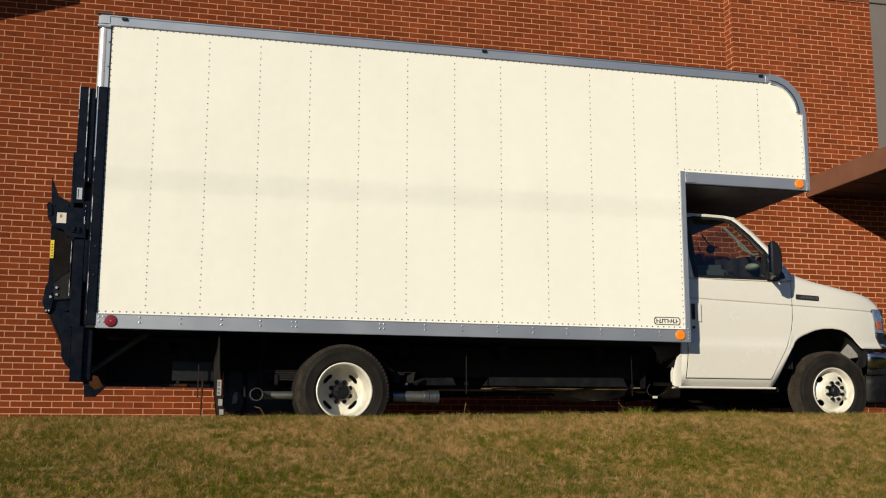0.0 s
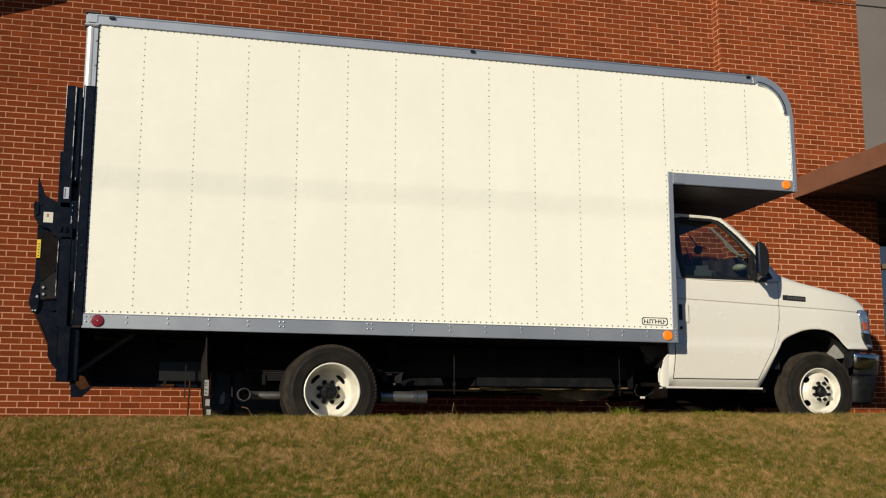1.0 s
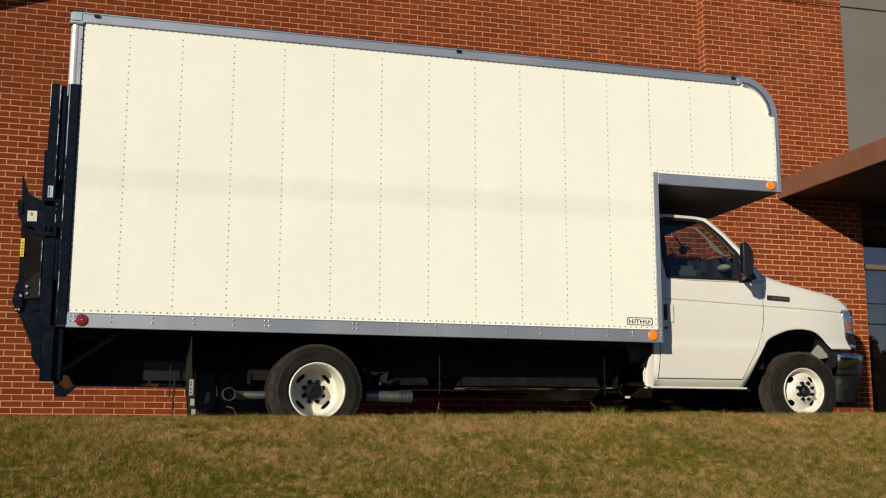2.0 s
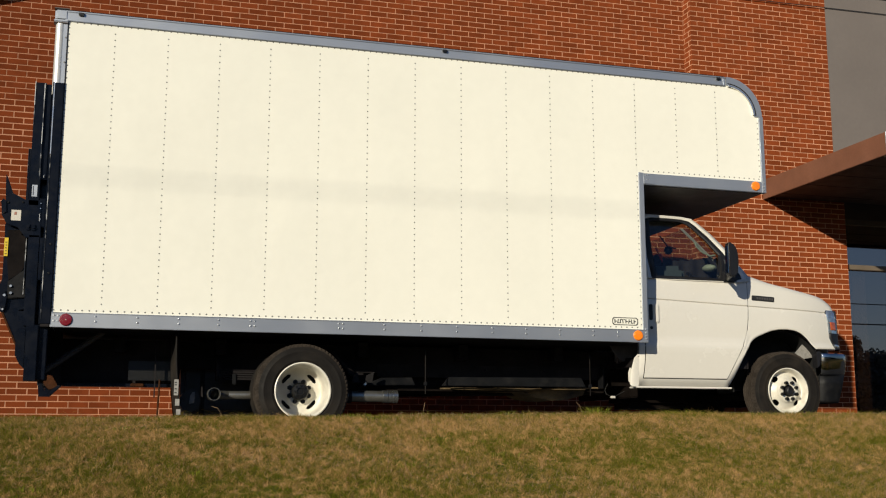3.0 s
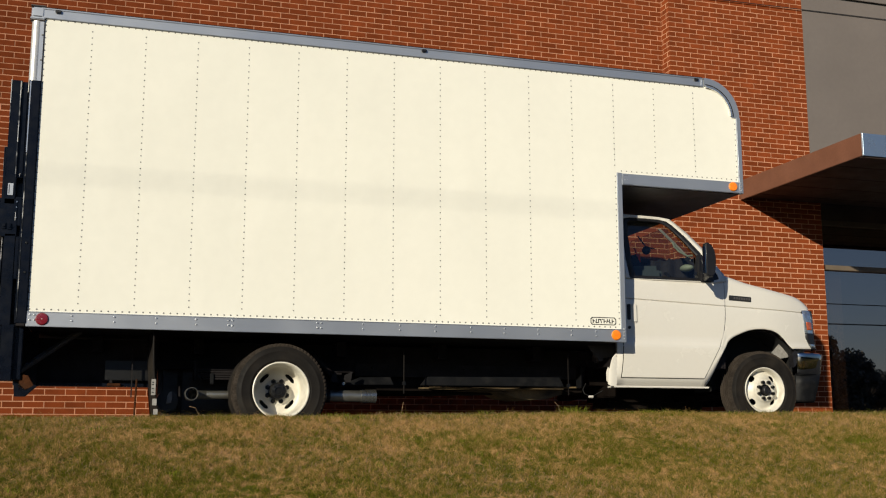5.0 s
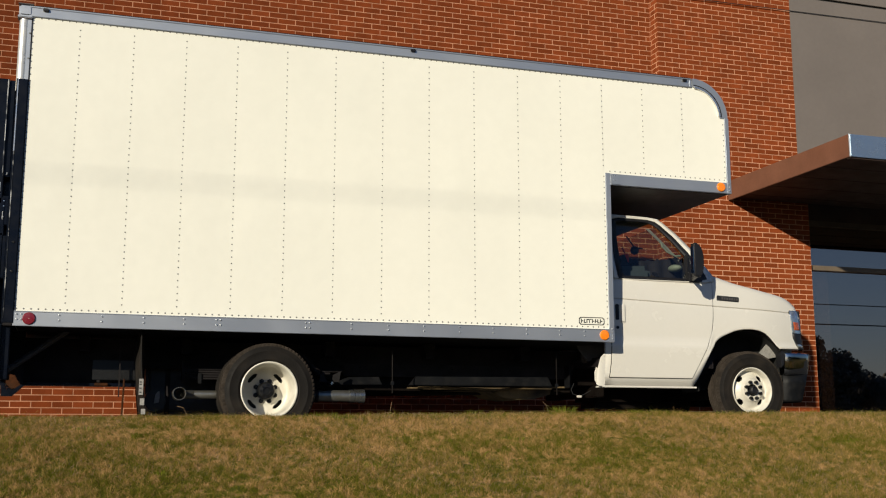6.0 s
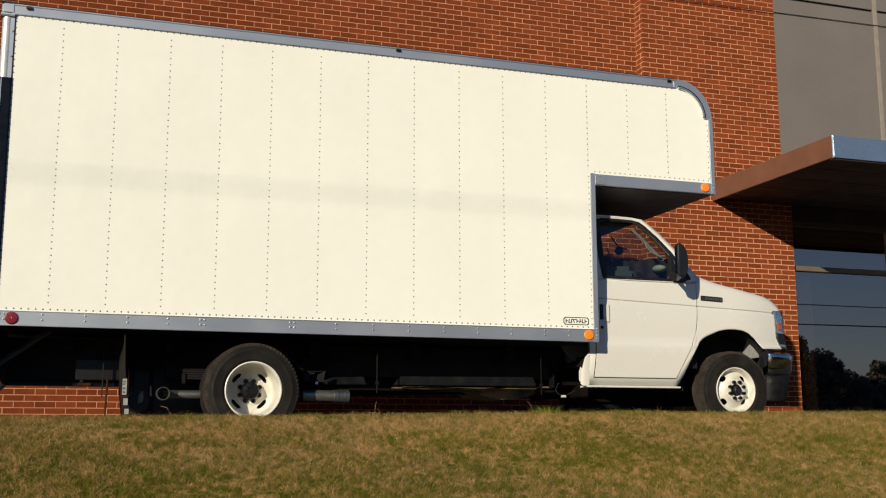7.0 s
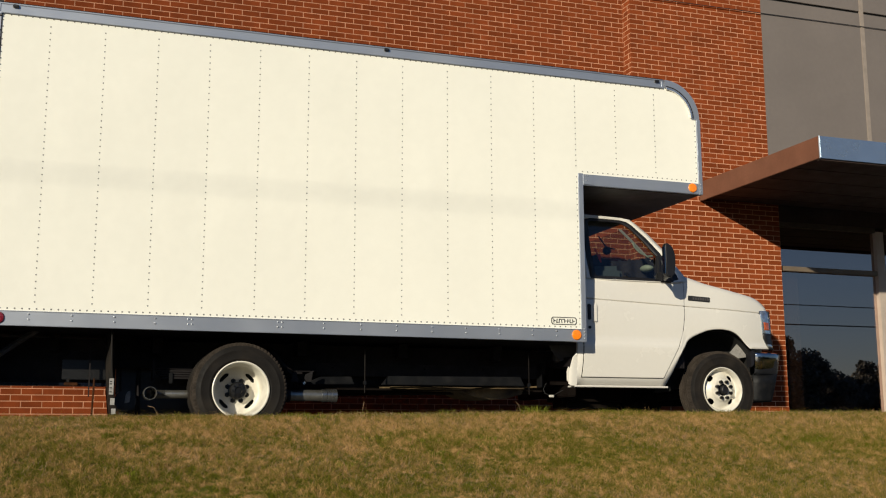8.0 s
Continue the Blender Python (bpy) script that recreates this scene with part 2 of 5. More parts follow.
def sheet(bm, rows):
    """A skin through rows of points, all of one length."""
    grid = [[bm.verts.new(p) for p in row] for row in rows]
    for a, b in zip(grid, grid[1:]):
        for n in range(len(a) - 1):
            bm.faces.new((a[n], a[n + 1], b[n + 1], b[n]))
    bmesh.ops.remove_doubles(bm, verts=bm.verts, dist=0.0004)
    bmesh.ops.dissolve_degenerate(bm, edges=bm.edges, dist=0.0004)
    return bm


def thicken(ob, amount):
    s = ob.modifiers.new("thickness", "SOLIDIFY")
    s.thickness, s.offset = amount, 0.0
    return ob


def curve_at(points, x):
    """The height of a line through points at x."""
    return float(np.interp(x, [p[0] for p in points], [p[1] for p in points]))

# ---------------------------------------------------------------- ground
def grade(x):
    """The drive climbs slightly along the truck."""
    return 0.011 * (min(max(x, -12.0), 20.0) - 1.55)


def bank(x, y):
    """The height of the ground: a grass bank that rises from the camera to a crest before the drive."""
    crest = 0.110 + 0.0092 * min(max(x, -8.0), 14.0) + 0.012 * math.exp(-(((x - 3.6) / 1.6) ** 2))
    if y > -1.4:
        s = min((y + 1.4) / 0.65, 1.0)
        return crest + (grade(x) - 0.03 - crest) * s * s * (3 - 2 * s)
    d = min(-1.4 - y, 8.4)
    fall = crest - 0.19 * (d - 0.35 * (1 - math.exp(-d / 0.35)))
    return fall + 0.02 * noise.noise((x * 0.9, y * 0.9, 3.0)) * min(d, 1.0)


def grass_material(name, blades):
    """Dormant turf: straw and green in patches, and a shade of its own for each blade."""
    m = bpy.data.materials.new(name)
    m.use_nodes = True
    nodes, links = m.node_tree.nodes, m.node_tree.links
    p = nodes["Principled BSDF"]
    p.inputs["Roughness"].default_value = 0.75
    p.inputs["Specular IOR Level"].default_value = 0.06
    where = nodes.new("ShaderNodeTexCoord").outputs["Object"]
    flat = nodes.new("ShaderNodeVectorMath")
    flat.operation = "MULTIPLY"
    flat.inputs[1].default_value = (1.0, 0.7, 0.0)
    links.new(where, flat.inputs[0])
    sizes = [nodes.new("ShaderNodeTexNoise") for _ in range(3)]
    for n, (size, detail) in zip(sizes, ((1.3, 2.0), (5.5, 3.0), (22.0, 3.0))):
        n.inputs["Scale"].default_value, n.inputs["Detail"].default_value = size, detail
        links.new(flat.outputs[0], n.inputs["Vector"])
    mixed, finer = nodes.new("ShaderNodeMix"), nodes.new("ShaderNodeMix")
    mixed.inputs[0].default_value, finer.inputs[0].default_value = 0.62, 0.56
    links.new(sizes[0].outputs["Fac"], mixed.inputs[2]), links.new(sizes[1].outputs["Fac"], mixed.inputs[3])
    links.new(mixed.outputs[0], finer.inputs[2]), links.new(sizes[2].outputs["Fac"], finer.inputs[3])
    spread = nodes.new("ShaderNodeMath")
    spread.operation = "MULTIPLY_ADD"
    spread.inputs[1].default_value, spread.inputs[2].default_value = 3.1, -1.05
    links.new(finer.outputs[0], spread.inputs[0])
    place, band = nodes.new("ShaderNodeSeparateXYZ"), nodes.new("ShaderNodeValToRGB")
    links.new(where, place.inputs[0])
    along = nodes.new("ShaderNodeMapRange")
    for at, v in enumerate((-4.2, -1.2)):
        along.inputs[at + 1].default_value = v
    links.new(place.outputs[1], along.inputs[0])
    ends = band.color_ramp.elements
    ends[0].color, ends[1].color = (0.40, 0.40, 0.40, 1), (0.38, 0.38, 0.38, 1)
    for at, grey in ((0.45, 0.44), (0.72, 0.60), (0.82, 0.58), (0.90, 0.38)):
        ends.new(at).color = (grey, grey, grey, 1)
    links.new(along.outputs[0], band.inputs[0])
    dry = nodes.new("ShaderNodeMath")
    dry.operation = "MULTIPLY_ADD"
    dry.inputs[1].default_value = 0.75
    links.new(band.outputs[0], dry.inputs[0]), links.new(spread.outputs[0], dry.inputs[2])
    level = nodes.new("ShaderNodeMath")
    level.operation = "SUBTRACT"
    level.inputs[1].default_value = 0.372
    links.new(dry.outputs[0], level.inputs[0])
    value = level.outputs[0]
    if blades:
        own = nodes.new("ShaderNodeMix")
        own.inputs[0].default_value = 0.38
        links.new(value, own.inputs[2]), links.new(nodes.new("ShaderNodeNewGeometry").outputs["Random Per Island"], own.inputs[3])
        value = own.outputs[0]
    ramp = nodes.new("ShaderNodeValToRGB")
    stops = [(0.26, (0.104, 0.114, 0.010)), (0.42, (0.166, 0.155, 0.019)), (0.54, (0.295, 0.196, 0.054)), (0.72, (0.57, 0.352, 0.155))]
    # the ground takes the blade colours, darkened as the shade between blades
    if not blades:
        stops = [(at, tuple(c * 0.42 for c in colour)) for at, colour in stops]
    ramp.color_ramp.elements[0].position, ramp.color_ramp.elements[0].color = stops[0][0], (*stops[0][1], 1)
    ramp.color_ramp.elements[1].position, ramp.color_ramp.elements[1].color = stops[-1][0], (*stops[-1][1], 1)
    for at, colour in stops[1:-1]:
        ramp.color_ramp.elements.new(at).color = (*colour, 1)
    links.new(value, ramp.inputs[0])
    links.new(ramp.outputs[0], p.inputs["Base Color"])
    p.inputs["Diffuse Roughness"].default_value = 0.8
    if blades:
        thin, both_ways = nodes.new("ShaderNodeBsdfTranslucent"), nodes.new("ShaderNodeMixShader")
        both_ways.inputs[0].default_value = 0.34
        links.new(ramp.outputs[0], thin.inputs["Color"])
        links.new(p.outputs[0], both_ways.inputs[1]), links.new(thin.outputs[0], both_ways.inputs[2])
        links.new(both_ways.outputs[0], nodes["Material Output"].inputs[0])
    return m


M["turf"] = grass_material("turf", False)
M["blade"] = grass_material("grass blade", True)

xs = [-400, -150, -60, -25, *np.arange(-12, 20.1, 0.5), 30, 60, 150, 400]
ys = [-400, -150, -60, -25, -14, *np.arange(-10.5, -5, 0.5), *np.arange(-5, -0.5, 0.12), -0.5, 2, 8, 25, 80, 400]
bm = bmesh.new()
sheet(bm, [[(float(x), float(y), bank(x, y)) for x in xs] for y in ys])
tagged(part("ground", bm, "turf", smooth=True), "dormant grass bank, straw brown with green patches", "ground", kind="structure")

bm = bmesh.new()
for x0, x1 in ((-60.0, -12.0), (-12.0, 20.0), (20.0, 80.0)):
    for v in bmesh.ops.create_cube(bm, size=1, matrix=Matrix.Translation(((x0 + x1) / 2, 2.02, -0.125)) @ Matrix.Diagonal((x1 - x0, 5.74, 0.25, 1)))["verts"]:
        v.co.z += grade(v.co.x)
tagged(part("pavement", bm, "asphalt"), "dark asphalt drive along the brick building", "pavement", kind="structure")

# ---------------------------------------------------------------- building
WALL_Y, PIER_Y = 4.5632, 4.3457  # brick faces of the long wall and of the pier
JOG_X, PIER_END = 7.509, 9.8232
LONG, HIGH, JOINT, DEEP = 0.2210, 0.07073, 0.0100, 0.0022  # brick pitch, course, joint and how deep the joint lies
COURSE_Z = 0.3953 - 6 * HIGH  # height of the joint under the lowest course
TOP = COURSE_Z + 105 * HIGH

north = tagged(part("wall_north", boxed(-6.0717, JOG_X + 0.0174, WALL_Y + DEEP, 4.8764, -0.0858, TOP), "mortar"), "long red brick wall with pale sandy mortar joints", "wall", kind="structure")
pier = tagged(part("wall_pier", boxed(JOG_X + DEEP, PIER_END - DEEP, PIER_Y + DEEP, 4.859, -0.0858, TOP), "mortar"), "projecting red brick pier beside the entrance", "wall", kind="structure")
for name, limits in (("wall_west", (-6.3327, -6.0717, 4.8764, 14.5334, -0.0858, TOP)), ("wall_east", (20.8983, 21.1593, 4.3544, 14.5334, -0.0858, TOP)), ("wall_back", (-6.3327, 21.1593, 14.5334, 14.7944, -0.0858, TOP))):
    tagged(part(name, boxed(*limits), "mortar"), "plain masonry wall closing the building", "wall", kind="structure")
tagged(part("roof", boxed(-6.3327, 21.1593, 4.6154, 14.7944, TOP + 0.0017, TOP + 0.2175), "taupe"), "flat roof slab over the brick building", "roof", kind="structure")

# taupe cladding over the entrance, two storeys of panels with joints
cladding = tagged(part("wall_cladding", boxed(9.6927, 20.8983, 4.3631, 4.6154, 3.4986, TOP), "gap"), "taupe cladding panels above the entrance canopy", "wall", kind="structure")
for x0, x1 in ((9.6927, 11.4806), (11.5328, 14.2863), (14.3385, 17.0703), (17.1225, 20.8983)):
    for z0, z1 in ((3.5073, 6.3522), (6.387, TOP)):
        part("panel", boxed(x0, x1, 4.3326, 4.3613, z0, z1, bevel=0.004), "taupe", cladding)
for x in (11.5067, 14.3124, 17.0964):
    part("cover_strip", boxed(x - 0.040, x + 0.040, 4.3213, 4.3596, 3.5073, TOP, bevel=0.010), "pale", cladding, "pale vertical cover strip")

# glazing under the canopy
GLASS_Y = 4.5284
window = thing("window_1", (15.3303, GLASS_Y, 0.0), "dark tinted shopfront glazing with bronze frames", "window", kind="structure")
posts = [9.8232, 11.6067, 14.1123, 16.5483, 18.9843]
for n, x in enumerate(posts):
    w = 0.0435 if n == 0 else 0.1435
    # posts in the sun take the lightened bronze
    part("window_frame", boxed(x, x + w, GLASS_Y - 0.0653, GLASS_Y + 0.0522, 0.0012, 2.994, bevel=0.006), "mullion" if n == 0 else "sunlit_stile", window)
for z0, z1, reach in ((0.0012, 0.1056, 0.0522), (2.3284, 2.398, 0.0653), (2.9766, 3.0462, 0.0653)):
    for a, b in zip(posts, posts[1:] + [20.8983]):
        # the top rail takes the bronze darkened for the canopy's shade
        part("rail", boxed(a + (0.0435 if a == posts[0] else 0.1435), b, GLASS_Y - reach + 0.0017, GLASS_Y + 0.0435, z0, z1, bevel=0.005), "shaded_sash" if z0 > 2.7 else "mullion", window)
for a, b in zip(posts, posts[1:] + [20.8983]):
    for z0, z1 in ((0.1056, 2.3284), (2.398, 2.9766)):
        part("pane", boxed(a + (0.0435 if a == posts[0] else 0.1435), b, GLASS_Y, GLASS_Y + 0.0104, z0, z1), "window", window)
part("side_panel", boxed(10.032, 10.3104, 4.6415, 4.6676, 0.0186, 2.3676, bevel=0.004), "jamb", window, "brown panel behind the glass")
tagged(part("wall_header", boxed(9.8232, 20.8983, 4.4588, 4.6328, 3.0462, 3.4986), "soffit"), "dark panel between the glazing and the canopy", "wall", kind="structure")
tagged(part("floor", boxed(9.5883, 20.8983, 4.8764, 14.5334, -0.0858, 0.0186), "interior"), "dim floor inside the entrance", "floor", kind="structure")
tagged(part("ceiling", boxed(9.5883, 20.8983, 4.6328, 14.5334, 3.0636, 3.1332), "interior"), "dim ceiling inside the entrance", "ceiling", kind="structure")
tagged(part("wall_inside", boxed(9.5883, 20.8983, 8.4434, 8.6174, 0.0186, 3.0636), "interior"), "dim inner wall behind the glazing", "wall", kind="structure")

# entrance canopy
canopy = thing("entrance_canopy", (8.5182, 4.337, 3.2202), "flat brown metal entrance canopy with a shiny front fascia", "canopy")
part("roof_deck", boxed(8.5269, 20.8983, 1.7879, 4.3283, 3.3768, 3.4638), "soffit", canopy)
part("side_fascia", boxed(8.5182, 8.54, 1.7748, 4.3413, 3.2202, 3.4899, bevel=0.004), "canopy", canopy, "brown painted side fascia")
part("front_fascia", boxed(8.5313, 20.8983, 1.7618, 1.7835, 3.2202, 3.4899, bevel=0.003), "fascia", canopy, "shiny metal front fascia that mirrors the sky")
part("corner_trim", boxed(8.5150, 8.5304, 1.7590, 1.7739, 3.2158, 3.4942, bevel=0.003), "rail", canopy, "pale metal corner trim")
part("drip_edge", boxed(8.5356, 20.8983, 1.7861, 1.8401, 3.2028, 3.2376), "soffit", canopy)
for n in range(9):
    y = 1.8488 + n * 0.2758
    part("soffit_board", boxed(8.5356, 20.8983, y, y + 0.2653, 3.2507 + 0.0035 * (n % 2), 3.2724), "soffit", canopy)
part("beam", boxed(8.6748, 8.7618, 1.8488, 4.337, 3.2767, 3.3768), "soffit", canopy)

# added sloping slab, standing out from the wall's far end to cast a shadow
bm = bmesh.new()
plate(bm, [(-7.8117, 3.5986), (-1.9827, 5.5526), (-1.9827, 5.7954), (-7.8117, 3.8466)], 3.5192, WALL_Y - 0.004)
tagged(part("roof_overhang", bm, "soffit"), "added sloping slab that shades the brick wall", "roof", kind="structure")

# ---------------------------------------------------------------- the truck
WIDE = 2.44  # the box reaches from y = 0 to y = WIDE
truck = thing("box_truck", (2.2, 1.22, 0.0), "white box truck with black tail lift parked beside brick wall", "truck")

# cargo box: body with a curved front top corner
X0, X1, X2 = -0.372, 4.49, 5.745
Z0, ZA, Z1 = 0.815, 2.215, 3.276
R = 0.35


def arc(cx, cz, r, a0, a1, steps=12):
    return [(cx + r * math.cos(radians(a0 + (a1 - a0) * n / steps)), cz + r * math.sin(radians(a0 + (a1 - a0) * n / steps))) for n in range(steps + 1)]


outline = [(X0, Z0 + 0.02), (X1, Z0 + 0.02), (X1, ZA + 0.02), (X2 - 0.012, ZA + 0.02), *arc(X2 - R - 0.012, Z1 - R - 0.012, R, 0, 90), (X0, Z1 - 0.012)]
bm = plate(bmesh.new(), outline, 0.0, WIDE)
cargo = part("cargo_box", bm, "panel", truck, "white fibreglass panels with rows of rivets")
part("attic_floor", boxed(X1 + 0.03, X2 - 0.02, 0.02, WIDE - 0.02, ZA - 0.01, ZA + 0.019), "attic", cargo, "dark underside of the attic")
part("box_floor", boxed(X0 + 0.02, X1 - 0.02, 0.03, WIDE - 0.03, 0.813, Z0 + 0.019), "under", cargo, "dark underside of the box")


def strip(name, outline_, y0, y1, mat="rail", label="", bevel=0.003):
    """An edge profile on the near side, and its twin on the far side."""
    ob = part(name, plate(bmesh.new(), outline_, y0, y1, bevel), mat, cargo, label)
    bm = plate(bmesh.new(), outline_, WIDE - y1, WIDE - y0, bevel)
    part(name, bm, mat, cargo, label)
    return ob


def rect(x0, x1, z0, z1):
    return [(x0, z0), (x1, z0), (x1, z1), (x0, z1)]


strip("bottom_rail", rect(X0, X1 + 0.012, 0.811, 0.915), -0.014, 0.03, label="grey aluminium bottom rail with bolts")
strip("bottom_edge", rect(X0, X1 + 0.012, 0.8105, 0.817), -0.018, 0.02, label="folded lower edge of the rail")
strip("bottom_lip", rect(X0, X1, 0.915, 0.921), -0.018, 0.012)
strip("top_rail", rect(X0 - 0.02, X2 - R - 0.02, 3.200, Z1), -0.012, 0.05, label="grey aluminium top rail")
strip("top_lip", rect(X0 - 0.02, X2 - R - 0.02, Z1 + 0.002, Z1 + 0.014), -0.004, 0.05, "under", "dark roof edge over the top rail")
strip("top_bead", rect(X0 - 0.02, X2 - R - 0.02, Z1 - 0.010, Z1 + 0.002), -0.019, 0.04, label="rolled bead along the top rail")
strip("top_flange", rect(X0 - 0.02, X2 - R - 0.02, 3.196, 3.208), -0.0165, 0.02, label="lower flange of the top rail")
strip("front_post", rect(X1 - 0.018, X1 + 0.03, 0.811, 2.318), -0.012, 0.04, label="grey aluminium front post")
strip("attic_rail", rect(X1 + 0.03, X2 - 0.03, ZA - 0.004, 2.312), -0.014, 0.03, label="grey aluminium attic rail")
strip("attic_plate", rect(X1 + 0.032, X1 + 0.13, ZA + 0.002, 2.31), -0.018, -0.0142)
strip("attic_post", rect(X2 - 0.034, X2 + 0.008, ZA - 0.006, Z1 - R), -0.016, 0.05, label="grey aluminium attic post")
outer, inner = arc(X2 - R - 0.005, Z1 - R, R + 0.008, 0, 90, 16), arc(X2 - R - 0.005, Z1 - R, R - 0.072, 90, 0, 16)
strip("corner_rail", outer + inner, -0.010, 0.05, label="curved grey aluminium corner rail", bevel=0)
outer, inner = arc(X2 - R - 0.005, Z1 - R, R - 0.070, 3, 87, 14), arc(X2 - R - 0.005, Z1 - R, R - 0.086, 87, 3, 14)
strip("corner_bead", outer + inner, -0.020, -0.002, "bright", "bright curved bead", bevel=0)
outer, inner = arc(X2 - R - 0.005, Z1 - R, R - 0.052, 2, 88, 14), arc(X2 - R - 0.005, Z1 - R, R - 0.060, 88, 2, 14)
strip("corner_groove", outer + inner, -0.013, -0.002, "under", "dark groove in the corner rail", bevel=0)
for a in range(8, 88, 10):
    x, z = X2 - R - 0.005 + (R - 0.066) * math.cos(radians(a)), Z1 - R + (R - 0.066) * math.sin(radians(a))
    part("corner_rivet", tube(bmesh.new(), (x, -0.008, z), (x, -0.0145, z), 0.0055, 8, 0.004), "rivet", cargo)
for x in (X2 - R - 0.03,):
    strip("splice", rect(x - 0.012, x + 0.012, 3.198, Z1 - 0.012), -0.017, -0.010, "rail")
strip("rear_post", rect(X0 - 0.072, X0 + 0.006, 2.60, 3.20), -0.008, 0.06, "rail", "grey aluminium rear post", bevel=0.006)
strip("rear_seam", rect(X0 - 0.001, X0 + 0.007, 0.925, 3.196), -0.0075, 0.0, "under", "dark seam beside the rear post", bevel=0)
for y0, y1 in ((-0.012, 0.05), (WIDE - 0.05, WIDE + 0.012)):
    bm = bmesh.new()
    tube(bm, (X0 - 0.052, (y0 + y1) / 2, 2.60), (X0 - 0.052, (y0 + y1) / 2, 3.20), 0.036, 20)
    part("post_tube", bm, "post", cargo, "bright rounded aluminium post", smooth=True)
    bm = box(bmesh.new(), X0 - 0.096, X0 + 0.004, y0 - 0.006, y1, 3.195, 3.287, bevel=0.014)
    box(bm, X0 - 0.102, X0 + 0.006, y0 - 0.011, y1, 3.180, 3.200, bevel=0.006)
    part("corner_cap", bm, "rail", cargo, "grey cast corner cap")
    part("cap_lid", boxed(X0 - 0.102, X0 + 0.010, y0 - 0.010, y1, 3.287, 3.294, bevel=0.002), "attic", cargo, "dark top of the corner cap")
    part("cap_collar", boxed(X0 - 0.102, X0 + 0.004, y0 - 0.010, y1, 3.172, 3.180, bevel=0.002), "attic", cargo, "dark joint under the corner cap")
for z in (2.68, 2.86, 3.06):
    part("post_bolt", tube(bmesh.new(), (X0 - 0.008, -0.006, z), (X0 - 0.008, -0.014, z), 0.009, 8, 0.006), "rivet", cargo)
part("rear_frame", boxed(X0 - 0.06, X0 - 0.002, 0.06, WIDE - 0.06, 3.10, 3.25), "rail", cargo)
part("rear_door", boxed(X0 - 0.03, X0 - 0.002, 0.06, WIDE - 0.06, 0.93, 3.10), "panel", cargo, "white roll-up rear door")

# side panels between the columns of rivets, each slightly bowed in its own way
COLUMNS = [X0 + 0.003, *[0.4064 * n - 0.014 for n in range(14)]]
for n, (a, b) in enumerate(zip(COLUMNS, COLUMNS[1:])):
    if a < X1 < b:
        continue
    low = 0.90 if b < X1 else 2.30
    rows = []
    for v in np.linspace(0, 1, 13):
        z = low + (3.205 - low) * float(v)
        rows.append([(a + (b - a) * float(u), -0.0013 - 0.0045 * math.sin(math.pi * u) * math.sin(math.pi * v) * (0.25 + noise.noise((n * 3.1 + u, z * 1.3, 2.0))), z) for u in np.linspace(0, 1, 9)])
    part("side_panel", sheet(bmesh.new(), rows), "panel", cargo, smooth=True)

# rivets, one row to a mesh
def rivet_seam(points, radius=0.0059, y=-0.0014, mat="rivet"):
    verts, faces = [], []
    for x, z in points:
        k = len(verts)
        for r, h in ((1.0, 0.0), (0.72, 0.0028)):
            verts += [(x + r * radius * math.cos(a * math.pi / 4), y - h, z + r * radius * math.sin(a * math.pi / 4)) for a in range(8)]
        faces += [(k + a, k + (a + 1) % 8, k + 8 + (a + 1) % 8, k + 8 + a) for a in range(8)] + [tuple(k + 8 + a for a in range(8))]
    base = place_of(cargo)
    data = bpy.data.meshes.new("rivet_seam")
    data.from_pydata([(a - base.x, b - base.y, c - base.z) for a, b, c in verts], [], faces)
    data.materials.append(M[mat])
    ob = new("rivet_seam", data)
    ob.parent = cargo
    return tagged(ob, kind="stuff")


PITCH = 0.0508
for n in range(14):
    x = 0.4064 * n - 0.014
    low, high = (0.991 if n < 11 else 2.385), 3.128
    count = int(round((high - low) / PITCH))
    rivet_seam([(x, high - (high - low) * k / count) for k in range(count + 1)])
rivet_seam([(X0 + 0.02 + PITCH * k, 0.939) for k in range(95)], 0.0068)
rivet_seam([(X0 + 0.02 + PITCH * k, 3.189) for k in range(113)], 0.0055)
rivet_seam([(X1 + 0.03 + PITCH * k, 2.337) for k in range(24)])
rivet_seam([(X1 - 0.03, 0.965 + PITCH * k) for k in range(27)])
rivet_seam([(X2 - 0.046, 2.36 + PITCH * k) for k in range(11)])
rivet_seam([(X0 + 0.014, 0.96 + PITCH * k) for k in range(44)], 0.0065)


def bolts(points, y, radius=0.009):
    for x, z in points:
        part("bolt", tube(bmesh.new(), (x, y + 0.002, z), (x, y - 0.006, z), radius, 8, radius * 0.6), "bright", cargo)


pairs = [-0.345, -0.315, -0.05, 0.254, 0.56, 0.859, 1.105, 1.136, 1.804, 1.837, 2.176, 2.484, 2.787, 3.095, 3.393, 3.696, 4.003, 4.232]
for x in pairs:
    bolts([(x, 0.897), (x, 0.858)], -0.014)
for x in (X1 + 0.055, X1 + 0.075):
    bolts([(x, 2.295), (x, 2.255)], -0.018, 0.006)
bolts([(X1 + 0.008, 0.84 + 0.028 * k) for k in range(4)], -0.014, 0.008)
bolts([(X2 - 0.014, 2.235 + 0.035 * k) for k in range(3)], -0.017, 0.008)


def round_lamp(x, z, radius, mat, name, label):
    bm = bmesh.new()
    lathe(bm, [(radius * 1.08, 0.004), (radius * 1.08, -0.006), (radius, -0.010), (radius * 0.93, -0.0135), (radius * 0.45, -0.015), (0.0001, -0.0152)], (x, -0.014, z), 28)
    lamp = part(name, bm, mat, cargo, label, smooth=True)
    return lamp


round_lamp(-0.260, 0.866, 0.043, "red", "marker_lamp", "round red marker lamp")
